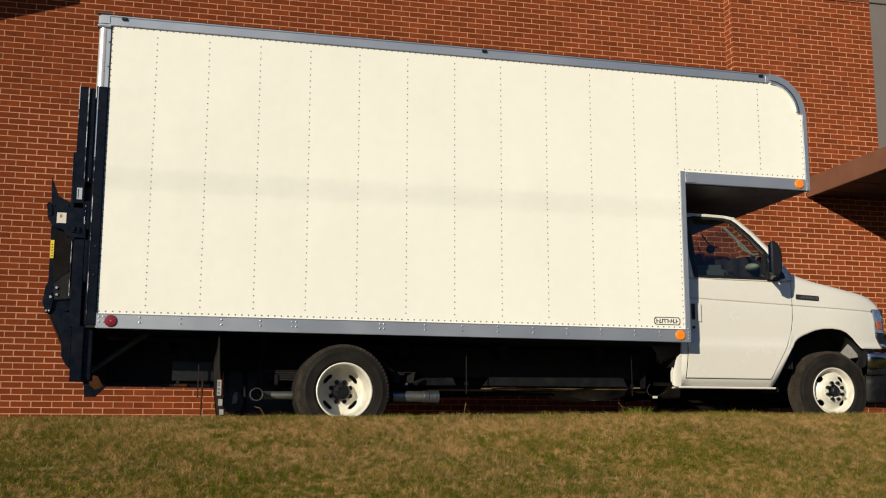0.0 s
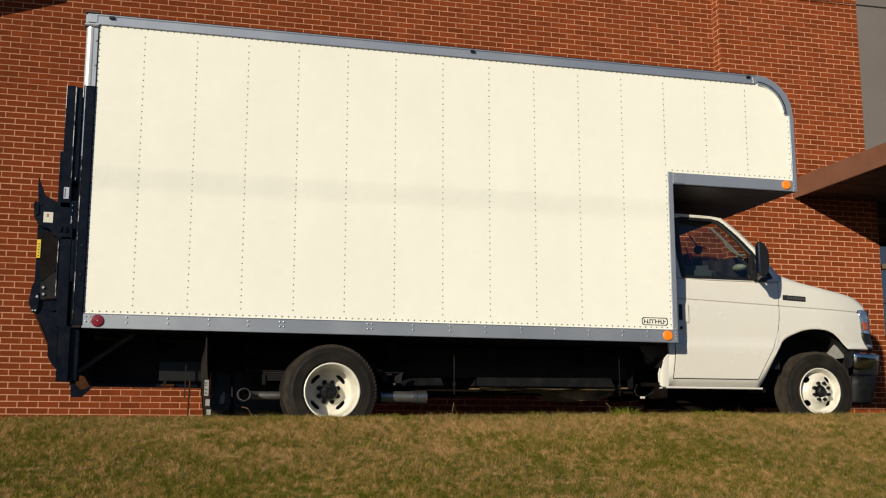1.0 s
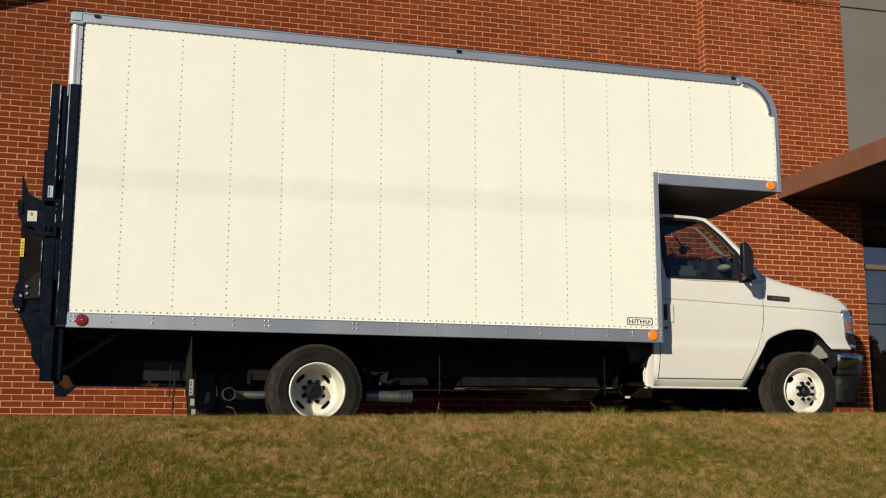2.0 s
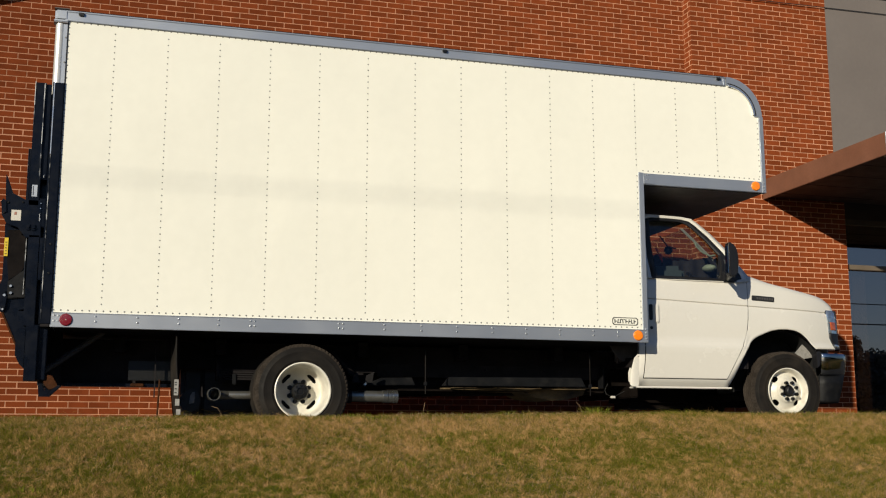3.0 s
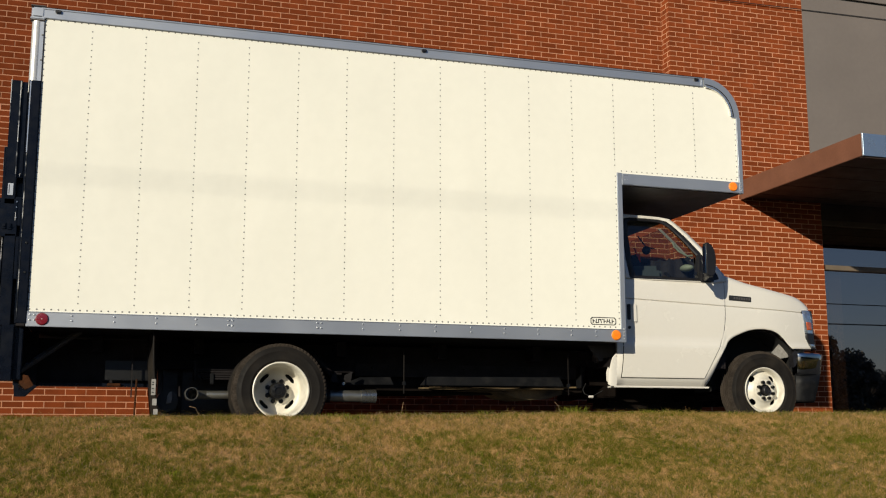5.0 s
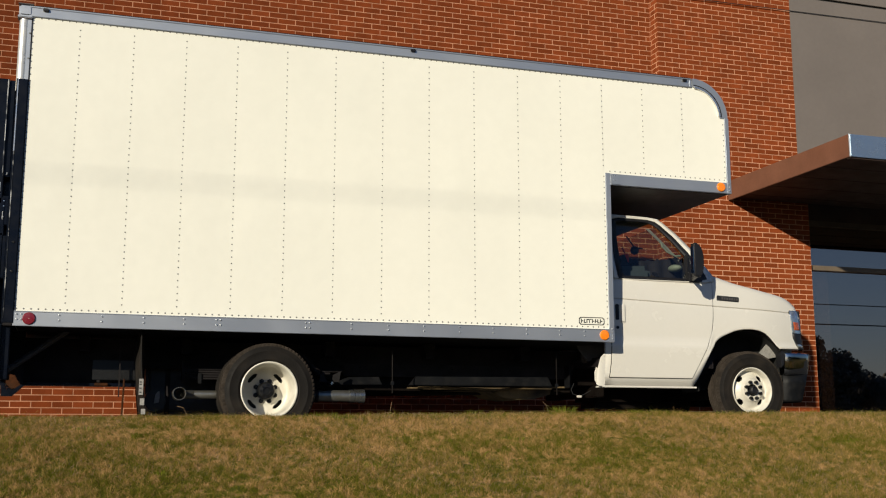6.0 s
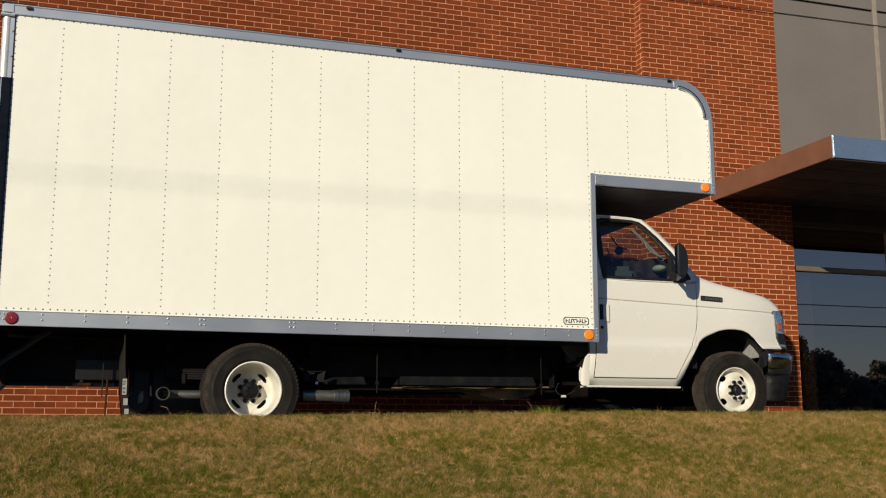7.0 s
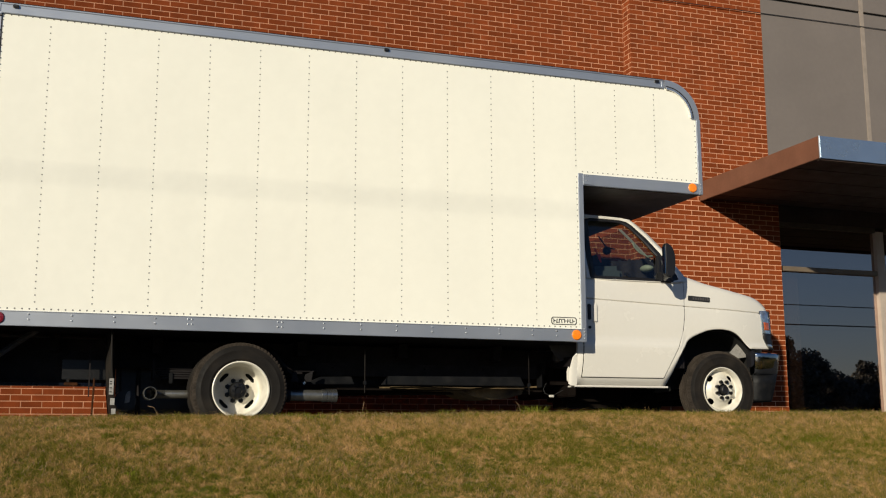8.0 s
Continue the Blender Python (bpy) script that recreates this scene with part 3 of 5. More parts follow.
# white dot painted as the highlight on the red lens
part("lamp_screw", tube(bmesh.new(), (-0.260, -0.027, 0.866), (-0.260, -0.0305, 0.866), 0.0055, 10, 0.003), "white", cargo)
round_lamp(4.420, 0.869, 0.041, "amber", "marker_lamp", "round amber marker lamp")
round_lamp(5.643, 2.266, 0.040, "amber", "marker_lamp", "round amber marker lamp")
for x in (-0.273, 2.682, 5.302):
    part("clearance_lamp", boxed(x - 0.022, x + 0.022, -0.032, -0.012, 3.243, 3.268, bevel=0.005), "trim", cargo, "small black clearance lamp")

# maker's plate: an outlined badge with plain strokes in place of the name
def ring_plate(x0, x1, z0, z1, t, y0, y1):
    bm = bmesh.new()
    c = 0.014
    shape = lambda g: [(x0 + g + c, z0 + g), (x1 - g - c, z0 + g), (x1 - g, z0 + g + c), (x1 - g, z1 - g - c), (x1 - g - c, z1 - g), (x0 + g + c, z1 - g), (x0 + g, z1 - g - c), (x0 + g, z0 + g + c)]  # noqa: E731
    a, b = shape(0.0), shape(t)
    for k in range(8):
        j = (k + 1) % 8
        plate(bm, [a[k], a[j], b[j], b[k]], y0, y1)
    return bm


part("badge_frame", ring_plate(4.186, 4.428, 0.955, 1.022, 0.006, -0.004, 0.0005), "ink", cargo, "black outlined badge")
bm = bmesh.new()
x = 4.206
for n, (a, b, t) in enumerate(((0, 0, 1), (1, -1, 0), (0, 1, 1), (-1, 1, 0), (0, 0, 0), (1, 0, 1), (0, -1, 1), (0, 0, 0))):
    tilt = 0.006 * a
    plate(bm, [(x, 0.971), (x + 0.007, 0.971), (x + 0.007 + tilt, 1.006), (x + tilt, 1.006)], -0.004, 0.0005)
    z = (0.971, 0.985, 0.999)[b + 1]
    plate(bm, [(x + 0.007, z), (x + 0.0215, z), (x + 0.0215, z + 0.007), (x + 0.007, z + 0.007)], -0.004, 0.0005)
    x += 0.0258
part("badge_strokes", bm, "ink", cargo)

# tail lift
lift = part("tail_lift", boxed(-0.50, -0.385, 0.03, 0.10, 0.42, 0.83, bevel=0.006), "black", truck, "black folding tail lift with stickers")
for side in (0, 1):
    def lay(outline_, y0, y1, mat="black", name="lift_part", label="", bevel=0.005):
        if side:
            y0, y1 = WIDE - y1, WIDE - y0
        return part(name, plate(bmesh.new(), outline_, y0, y1, bevel), mat, lift, label)

    lay(rect(-0.452, -0.368, 0.83, 2.69), -0.022, 0.05, name="guide_rail")
    # bright edge strips draw sun glints along with the wear
    lay(rect(-0.444, -0.434, 0.86, 2.12), -0.026, -0.0215, "worn_glint", name="guide_edge")
    lay(rect(-0.446, -0.434, 2.12, 2.69), -0.026, -0.0215, "bright", name="guide_edge", label="bare steel edge with wear and glint in its colour")
    lay(rect(-0.575, -0.370, 0.84, 2.67), 0.125, 0.14, name="back_plate")
    lay(rect(-0.512, -0.505, 1.95, 2.68), -0.006, 0.01, "worn_glint", name="worn_edge", bevel=0.001)
    lay(rect(-0.578, -0.573, 2.35, 2.685), -0.005, 0.01, "worn_glint", name="worn_edge", bevel=0.001)
    lay(rect(-0.578, -0.500, 1.72, 2.685), 0.0, 0.12, name="column")
    lay(rect(-0.502, -0.458, 1.93, 2.68), 0.015, 0.10, name="cylinder_cover")
    lay(rect(-0.498, -0.452, 1.56, 1.78), 0.005, 0.10, name="slide_block")
    lay(rect(-0.490, -0.452, 1.16, 1.48), 0.005, 0.10, name="slide_block")
    lay(rect(-0.600, -0.578, 1.72, 2.17), 0.04, 0.08, name="latch_bar")
    lay(rect(-0.601, -0.597, 1.98, 2.165), 0.034, 0.042, "worn_glint", "worn_edge", bevel=0.001)
    lay(rect(-0.5785, -0.5735, 2.50, 2.688), -0.006, 0.01, "post", "worn_edge", bevel=0.001)
    lay(rect(-0.511, -0.506, 2.20, 2.33), -0.008, 0.01, "post", "worn_edge", bevel=0.001)
    lay(rect(-0.493, -0.489, 1.60, 1.66), -0.002, 0.01, "post", "worn_edge", bevel=0.001)
    lay(rect(-0.480, -0.476, 1.94, 1.96), -0.002, 0.016, "post", "worn_edge", bevel=0.001)
    lay([(-0.743, 1.947), (-0.737, 1.944), (-0.686, 1.808), (-0.600, 1.765), (-0.480, 1.765), (-0.475, 1.48), (-0.58, 1.475), (-0.64, 1.55), (-0.72, 1.575), (-0.757, 1.64), (-0.764, 1.72), (-0.735, 1.75), (-0.742, 1.87)], 0.0, 0.03, name="bracket", label="black steel bracket")
    lay(rect(-0.560, -0.478, 0.815, 1.50), 0.0, 0.11, name="lower_column")
    lay(rect(-0.535, -0.448, 0.41, 0.82), -0.012, 0.09, "black", name="foot_column")
    lay([(-0.735, 1.58), (-0.60, 1.57), (-0.555, 1.50), (-0.548, 0.95), (-0.60, 0.93), (-0.735, 0.93), (-0.765, 1.0), (-0.748, 1.12), (-0.722, 1.18)], 0.06, 0.09, name="platform_arm")
    lay([(-0.715, 0.935), (-0.60, 0.935), (-0.585, 0.66), (-0.60, 0.68)], 0.05, 0.08, name="brace", mat="black")
    lay([(-0.728, 0.93), (-0.715, 0.935), (-0.60, 0.68), (-0.608, 0.668)], 0.048, 0.075, name="brace_edge", mat="rust", bevel=0.002)
    # raised plate that draws the arm's shaded hollow by dark colour alone
    lay([(-0.715, 1.535), (-0.585, 1.540), (-0.575, 1.26), (-0.60, 1.215), (-0.685, 1.155), (-0.705, 1.32)], 0.052, 0.0595, "recess", "recess", bevel=0.003)
    lay([(-0.688, 1.145), (-0.573, 1.24), (-0.552, 1.03), (-0.684, 1.016)], 0.036, 0.0595, "plate", "hinge_plate", "dark grey hinge plate")
    lay([(-0.743, 1.04), (-0.735, 1.085), (-0.70, 1.075), (-0.682, 1.03), (-0.690, 0.955), (-0.70, 0.918), (-0.737, 0.918), (-0.75, 0.98)], 0.028, 0.058, name="hinge_ear")
    lay(rect(-0.578, -0.572, 1.05, 1.50), 0.030, 0.0595, "worn_glint", "worn_edge", bevel=0.001)
    lay([(-0.605, 0.925), (-0.536, 0.925), (-0.536, 0.50), (-0.572, 0.535), (-0.605, 0.60)], 0.02, 0.08, "black", name="link")
    if not side:
        lay([(-0.439, 0.428), (-0.379, 0.462), (-0.335, 0.452), (-0.286, 0.369), (-0.352, 0.350), (-0.375, 0.372)], 0.05, 0.07, "rust", "hitch_foot", "rusty steel foot", 0.003)
        lay([(-0.435, 0.41), (-0.424, 0.299), (-0.350, 0.299), (-0.268, 0.378), (-0.292, 0.384), (-0.352, 0.338), (-0.385, 0.345), (-0.405, 0.395)], 0.035, 0.10, name="foot_edge", bevel=0.002)
for x, z in ((-0.566, 1.555), (-0.528, 1.552)):
    part("latch_knob", box(tube(bmesh.new(), (x, 0.0, z), (x, -0.022, z), 0.010, 10), x - 0.014, x + 0.014, -0.012, 0.001, z - 0.024, z + 0.024, bevel=0.003), "black", lift)
part("hinge_tab", plate(bmesh.new(), [(-0.768, 1.735), (-0.752, 1.762), (-0.728, 1.745), (-0.722, 1.66), (-0.742, 1.652)], -0.012, 0.0, 0.003), "black", lift)
for x, z, r in ((-0.716, 1.735, 0.010), (-0.614, 1.742, 0.009), (-0.655, 1.528, 0.008), (-0.742, 1.655, 0.008)):
    part("bracket_bolt", tube(bmesh.new(), (x, 0.001, z), (x, -0.010, z), r, 8, r * 0.7), "plate", lift)
for z in (1.21, 1.43):
    part("rail_bolt", tube(bmesh.new(), (-0.400, -0.021, z), (-0.400, -0.030, z), 0.011, 8, 0.007), "nut", lift)
for z in (1.62, 1.70, 1.74):
    part("slide_bolt", tube(bmesh.new(), (-0.486, 0.006, z), (-0.486, -0.006, z), 0.006, 8, 0.004), "bright", lift)
part("hose", pipe(bmesh.new(), [(-0.505, 0.004, 1.93), (-0.513, 0.002, 2.10), (-0.503, 0.0, 2.30), (-0.511, 0.002, 2.55), (-0.507, 0.004, 2.67)], 0.0055, 8), "black", lift, "black hydraulic hose", smooth=True)
part("platform", boxed(-0.735, -0.66, 0.10, WIDE - 0.10, 0.95, 1.74, bevel=0.008), "black", lift, "folded steel platform")
part("platform_edge", boxed(-0.60, -0.56, 0.12, WIDE - 0.12, 0.60, 0.95, bevel=0.006), "black", lift)
# closing panel added to keep sunlight from the rear off the underside
part("cross_tube", boxed(-0.50, -0.42, 0.10, WIDE - 0.10, 0.44, 0.91, bevel=0.01), "under", lift)
part("sticker", boxed(-0.690, -0.622, -0.004, 0.001, 1.60, 1.68), "white", lift, "white warning sticker")
part("sticker_mark", boxed(-0.668, -0.652, -0.006, -0.0035, 1.642, 1.665, bevel=0.002), "redprint", lift)
part("sticker", boxed(-0.729, -0.702, 0.045, 0.0595, 1.335, 1.475), "yellow", lift, "yellow warning sticker")
for n in range(5):
    part("sticker_mark", boxed(-0.722 + 0.003 * (n % 2), -0.710, 0.043, 0.0455, 1.35 + 0.022 * n, 1.356 + 0.022 * n), "ink", lift)
part("plate", boxed(-0.556, -0.518, -0.004, 0.001, 1.79, 1.88), "rail", lift, "silver label plate")
part("sticker_mark", boxed(-0.549, -0.544, -0.006, -0.0035, 1.80, 1.87), "ink", lift)
for x, z in ((-0.664, 1.110), (-0.661, 1.058), (-0.704, 1.040), (-0.730, 0.935), (-0.710, 0.935)):
    part("pin_head", tube(bmesh.new(), (x, 0.062, z), (x, 0.022, z), 0.014 if z > 1 else 0.009, 10, 0.010 if z > 1 else 0.007), "bright", lift)
part("end_bracket", boxed(X0 - 0.068, X0 - 0.003, -0.016, 0.03, 0.81, 0.90, bevel=0.004), "under", lift)

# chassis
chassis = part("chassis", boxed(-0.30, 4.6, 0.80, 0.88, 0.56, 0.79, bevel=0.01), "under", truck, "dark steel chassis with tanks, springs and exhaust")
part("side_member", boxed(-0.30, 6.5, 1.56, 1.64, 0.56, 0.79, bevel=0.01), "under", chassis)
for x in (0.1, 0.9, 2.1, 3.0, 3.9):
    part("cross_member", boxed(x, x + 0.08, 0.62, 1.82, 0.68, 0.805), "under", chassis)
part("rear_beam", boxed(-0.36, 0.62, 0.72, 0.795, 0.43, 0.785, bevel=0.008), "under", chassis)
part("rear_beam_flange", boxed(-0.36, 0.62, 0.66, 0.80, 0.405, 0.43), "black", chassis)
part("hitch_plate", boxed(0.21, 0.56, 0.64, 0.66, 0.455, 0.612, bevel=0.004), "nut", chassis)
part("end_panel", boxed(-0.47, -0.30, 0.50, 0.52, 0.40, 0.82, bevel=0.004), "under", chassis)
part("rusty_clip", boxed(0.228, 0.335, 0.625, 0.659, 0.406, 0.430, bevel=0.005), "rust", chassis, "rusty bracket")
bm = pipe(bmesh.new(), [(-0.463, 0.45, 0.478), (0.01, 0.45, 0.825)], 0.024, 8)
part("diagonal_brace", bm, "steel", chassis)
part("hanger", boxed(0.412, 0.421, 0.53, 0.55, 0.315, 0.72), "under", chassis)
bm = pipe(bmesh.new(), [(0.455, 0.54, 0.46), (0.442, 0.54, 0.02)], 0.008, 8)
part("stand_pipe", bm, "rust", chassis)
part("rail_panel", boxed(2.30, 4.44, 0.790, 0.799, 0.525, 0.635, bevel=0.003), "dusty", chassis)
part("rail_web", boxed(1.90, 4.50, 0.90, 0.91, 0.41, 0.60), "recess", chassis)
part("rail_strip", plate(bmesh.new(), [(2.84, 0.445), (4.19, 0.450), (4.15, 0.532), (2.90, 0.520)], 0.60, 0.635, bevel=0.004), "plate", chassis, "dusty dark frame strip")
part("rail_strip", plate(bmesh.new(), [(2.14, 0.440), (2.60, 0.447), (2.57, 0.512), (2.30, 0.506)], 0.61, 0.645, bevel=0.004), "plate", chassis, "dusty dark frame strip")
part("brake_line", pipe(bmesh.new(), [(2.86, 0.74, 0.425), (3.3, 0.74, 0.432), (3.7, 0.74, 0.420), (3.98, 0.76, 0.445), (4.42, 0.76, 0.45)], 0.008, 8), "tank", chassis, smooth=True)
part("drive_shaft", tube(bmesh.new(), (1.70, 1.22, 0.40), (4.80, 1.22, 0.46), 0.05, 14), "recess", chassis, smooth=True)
for x in (2.45, 3.30, 3.86):
    part("rail_bolt", tube(bmesh.new(), (x, 0.79, 0.598), (x, 0.782, 0.598), 0.012, 8, 0.008), "plate", chassis)
bm = bmesh.new()
plate(bm, [(3.00, 0.445), (4.30, 0.445), (4.27, 0.385), (4.12, 0.345), (3.95, 0.338), (3.80, 0.360), (3.68, 0.412), (3.00, 0.425)], 0.85, 1.45, bevel=0.012)
part("fuel_tank", bm, "tank", chassis, "tan fuel tank")
for x in (2.605, 4.10):
    bm = pipe(bmesh.new(), [(x, 0.30, 0.72), (x, 0.30, 0.36)], 0.006, 8)
    part("hanger_rod", bm, "recess", chassis)
    part("rod_nut", boxed(x - 0.014, x + 0.014, 0.286, 0.314, 0.43, 0.46, bevel=0.003), "nut", chassis)
part("step_plate", boxed(4.352, 4.368, 0.58, 0.70, 0.44, 0.645, bevel=0.003), "plate", chassis)
bm = pipe(bmesh.new(), [(4.29, 0.35, 0.47), (4.255, 0.34, 0.41), (4.27, 0.335, 0.375), (4.335, 0.33, 0.352), (4.44, 0.33, 0.405)], 0.0022, 6)
part("loose_wire", bm, "cable", chassis)
bm = box(bmesh.new(), 4.305, 4.348, 0.318, 0.338, 0.342, 0.362, bevel=0.003)
part("connector", bm, "white", chassis, "loose white plug on a wire")

# block added to fill the dark space between mud flap and rear wheel
part("aft_tank", boxed(0.64, 1.32, 0.92, 1.54, 0.185, 0.66, bevel=0.04), "trim", chassis, "dark block added behind the rear axle", smooth=True)
part("tank_strap", boxed(0.80, 0.84, 0.905, 1.55, 0.175, 0.67, bevel=0.01), "under", chassis)

# axles, springs, exhaust
bm = bmesh.new()
tube(bm, (1.547, 0.45, 0.374), (1.547, 2.0, 0.374), 0.06, 14)
bmesh.ops.create_uvsphere(bm, u_segments=18, v_segments=10, radius=0.19, matrix=Matrix.Translation((1.547, 1.22, 0.374)))
part("rear_axle", bm, "under", chassis, smooth=True)
for y in (0.60, 1.78):
    for n in range(5):
        part("spring_leaf", boxed(0.90 + 0.02 * n, 2.24 - 0.10 * n, y, y + 0.075, 0.545 - 0.019 * n, 0.560 - 0.019 * n, bevel=0.002), "under", chassis)
    part("spring_shackle", boxed(0.905, 0.925, y - 0.012, y + 0.09, 0.46, 0.62, bevel=0.004), "under", chassis)
part("shackle_plate", boxed(1.035, 1.07, 0.585, 0.60, 0.43, 0.52, bevel=0.006), "plate", chassis)
bm = lathe(bmesh.new(), [(0.0475, -0.07), (0.050, -0.07), (0.050, 0.12), (0.047, 0.12), (0.047, -0.07), (0.0475, -0.07)], (0.865, 0.30, 0.338), 24)
part("tailpipe_end", bm, "galvanised", chassis, "open tailpipe end", smooth=True)
bm = pipe(bmesh.new(), [(0.865, 0.40, 0.338), (0.99, 0.46, 0.338), (1.9, 0.46, 0.345), (2.10, 0.40, 0.335)], 0.034, 14)
part("exhaust_pipe", bm, "galvanised", chassis, smooth=True)
bm = bmesh.new()
tube(bm, (1.80, 0.36, 0.336), (2.27, 0.36, 0.336), 0.047, 20)
part("exhaust_sleeve", bm, "galvanised", chassis, smooth=True)
for x, r in ((2.27, 0.052), (2.315, 0.053), (2.355, 0.055)):
    bm = bmesh.new()
    tube(bm, (x - 0.022, 0.36, 0.336), (x + 0.02, 0.36, 0.336), r, 20)
    part("exhaust_collar", bm, "clamp", chassis, "bright pipe clamp", smooth=True)
bm = bmesh.new()
tube(bm, (1.955, 0.36, 0.336), (1.985, 0.36, 0.336), 0.053, 20)
part("exhaust_band", bm, "under", chassis)
bm = bmesh.new()
tube(bm, (0.70, 0.55, 0.29), (0.70, 0.95, 0.29), 0.085, 20)
part("air_tank", bm, "trim", chassis, smooth=True)
# pale crescent at the near end of the air tank
part("tank_label", plate(bmesh.new(), [(0.692, 0.268), (0.730, 0.276), (0.737, 0.320), (0.734, 0.366), (0.716, 0.362), (0.700, 0.335)], 0.538, 0.549, 0.002), "faded", chassis)
bm = bmesh.new()
tube(bm, (2.115, 0.52, 0.442), (2.115, 0.42, 0.442), 0.022, 14)
part("shock_eye", bm, "plate", chassis, smooth=True)
part("shock_bolt", tube(bmesh.new(), (2.115, 0.425, 0.442), (2.115, 0.408, 0.442), 0.011, 8), "bright", chassis)
for x, lean in ((2.015, 0.02), (2.125, 0.05)):
    part("shock_bracket", plate(bmesh.new(), [(x, 0.455), (x + 0.06, 0.455), (x + 0.025 + lean, 0.545), (x + 0.012, 0.515)], 0.46, 0.48), "dusty", chassis)
part("shock_body", tube(bmesh.new(), (2.11, 0.56, 0.44), (1.86, 0.60, 0.72), 0.032, 14), "under", chassis, smooth=True)
for y0, x in ((0.08, 0.545), (WIDE - 0.60, 0.605)):
    bm = bmesh.new()
    sheet(bm, [[(x + 0.05 * ((0.81 - z) / 0.64) ** 2 + 0.012 * math.sin(y * 9), y, z) for y in np.linspace(y0, y0 + 0.52, 6)] for z in np.linspace(0.81, 0.165, 9)])
    flap = thicken(part("mud_flap", bm, "rubber", chassis, "black rubber mud flap", smooth=True), 0.012)
for z0, z1 in ((0.317, 0.442), (0.239, 0.294), (0.170, 0.216)):
    part("flap_sticker", boxed(0.542 + 0.15 * max(0.36 - z0, 0), 0.574 + 0.15 * max(0.36 - z0, 0), 0.072, 0.079, z0 + 0.002, z1 - 0.002), "faded", chassis, "white reflective marking")
    if z0 > 0.3:
        for at in (0.335, 0.365, 0.395, 0.412):
            part("sticker_mark", boxed(0.552, 0.568, 0.070, 0.0723, at, at + 0.008), "ink", chassis)


# wheels
TYRE_R = 0.376


SIDEWALL = [(0.205, -0.080), (0.222, -0.094), (0.240, -0.101), (0.243, -0.1035), (0.249, -0.1038), (0.252, -0.1030), (0.285, -0.1085), (0.305, -0.1080), (0.308, -0.1092), (0.313, -0.1088), (0.316, -0.1065), (0.335, -0.1025), (0.348, -0.0985)]
SHOULDER = [(0.348, -0.0985), (0.3585, -0.0945), (0.3665, -0.0880), (0.3715, -0.0800), (0.3735, -0.0730)]


def tyre_mesh(bm, c, size=1.0, wide=1.0):
    """The two sidewalls of a tyre 0.215 m wide whose outer side stands at y = c[1]."""
    for s in (1, -1):
        prof = [(0.205 + (r - 0.205) * size, y * wide * s) for r, y in SIDEWALL[::s]]
        lathe(bm, prof, (c[0], c[1] + 0.108 * wide, c[2]), 108)
    return bm


def tread_mesh(bm, c, size=1.0, wide=1.0):
    """The running band: five ribs with four deep grooves, sipes across the ribs and notched shoulders."""
    crown = []
    for y in (-0.050, -0.018, 0.018, 0.050):
        crown += [(TYRE_R - 0.0006, y - 0.0090), (TYRE_R - 0.014, y - 0.0075), (TYRE_R - 0.014, y + 0.0075), (TYRE_R - 0.0006, y + 0.0090)]
    prof = SHOULDER + crown + [(r, -y) for r, y in reversed(SHOULDER)]
    last = len(prof) - 1
    prof = [(0.205 + (r - 0.205) * size, y * wide) for r, y in prof]
    notched = (1, 2, 3, last - 3, last - 2, last - 1)
    ribs = tuple(n for n in range(len(prof)) if n not in notched and prof[n][0] > prof[0][0] + 0.02)

    def shape(n, k, r):
        if n in notched:
            return r - 0.0065 if k % 3 == 0 else r
        return r - 0.003 if n in ribs and (k + n // 4) % 3 == 0 else r

    return lathe(bm, prof, (c[0], c[1] + 0.108 * wide, c[2]), 216, shape=shape)


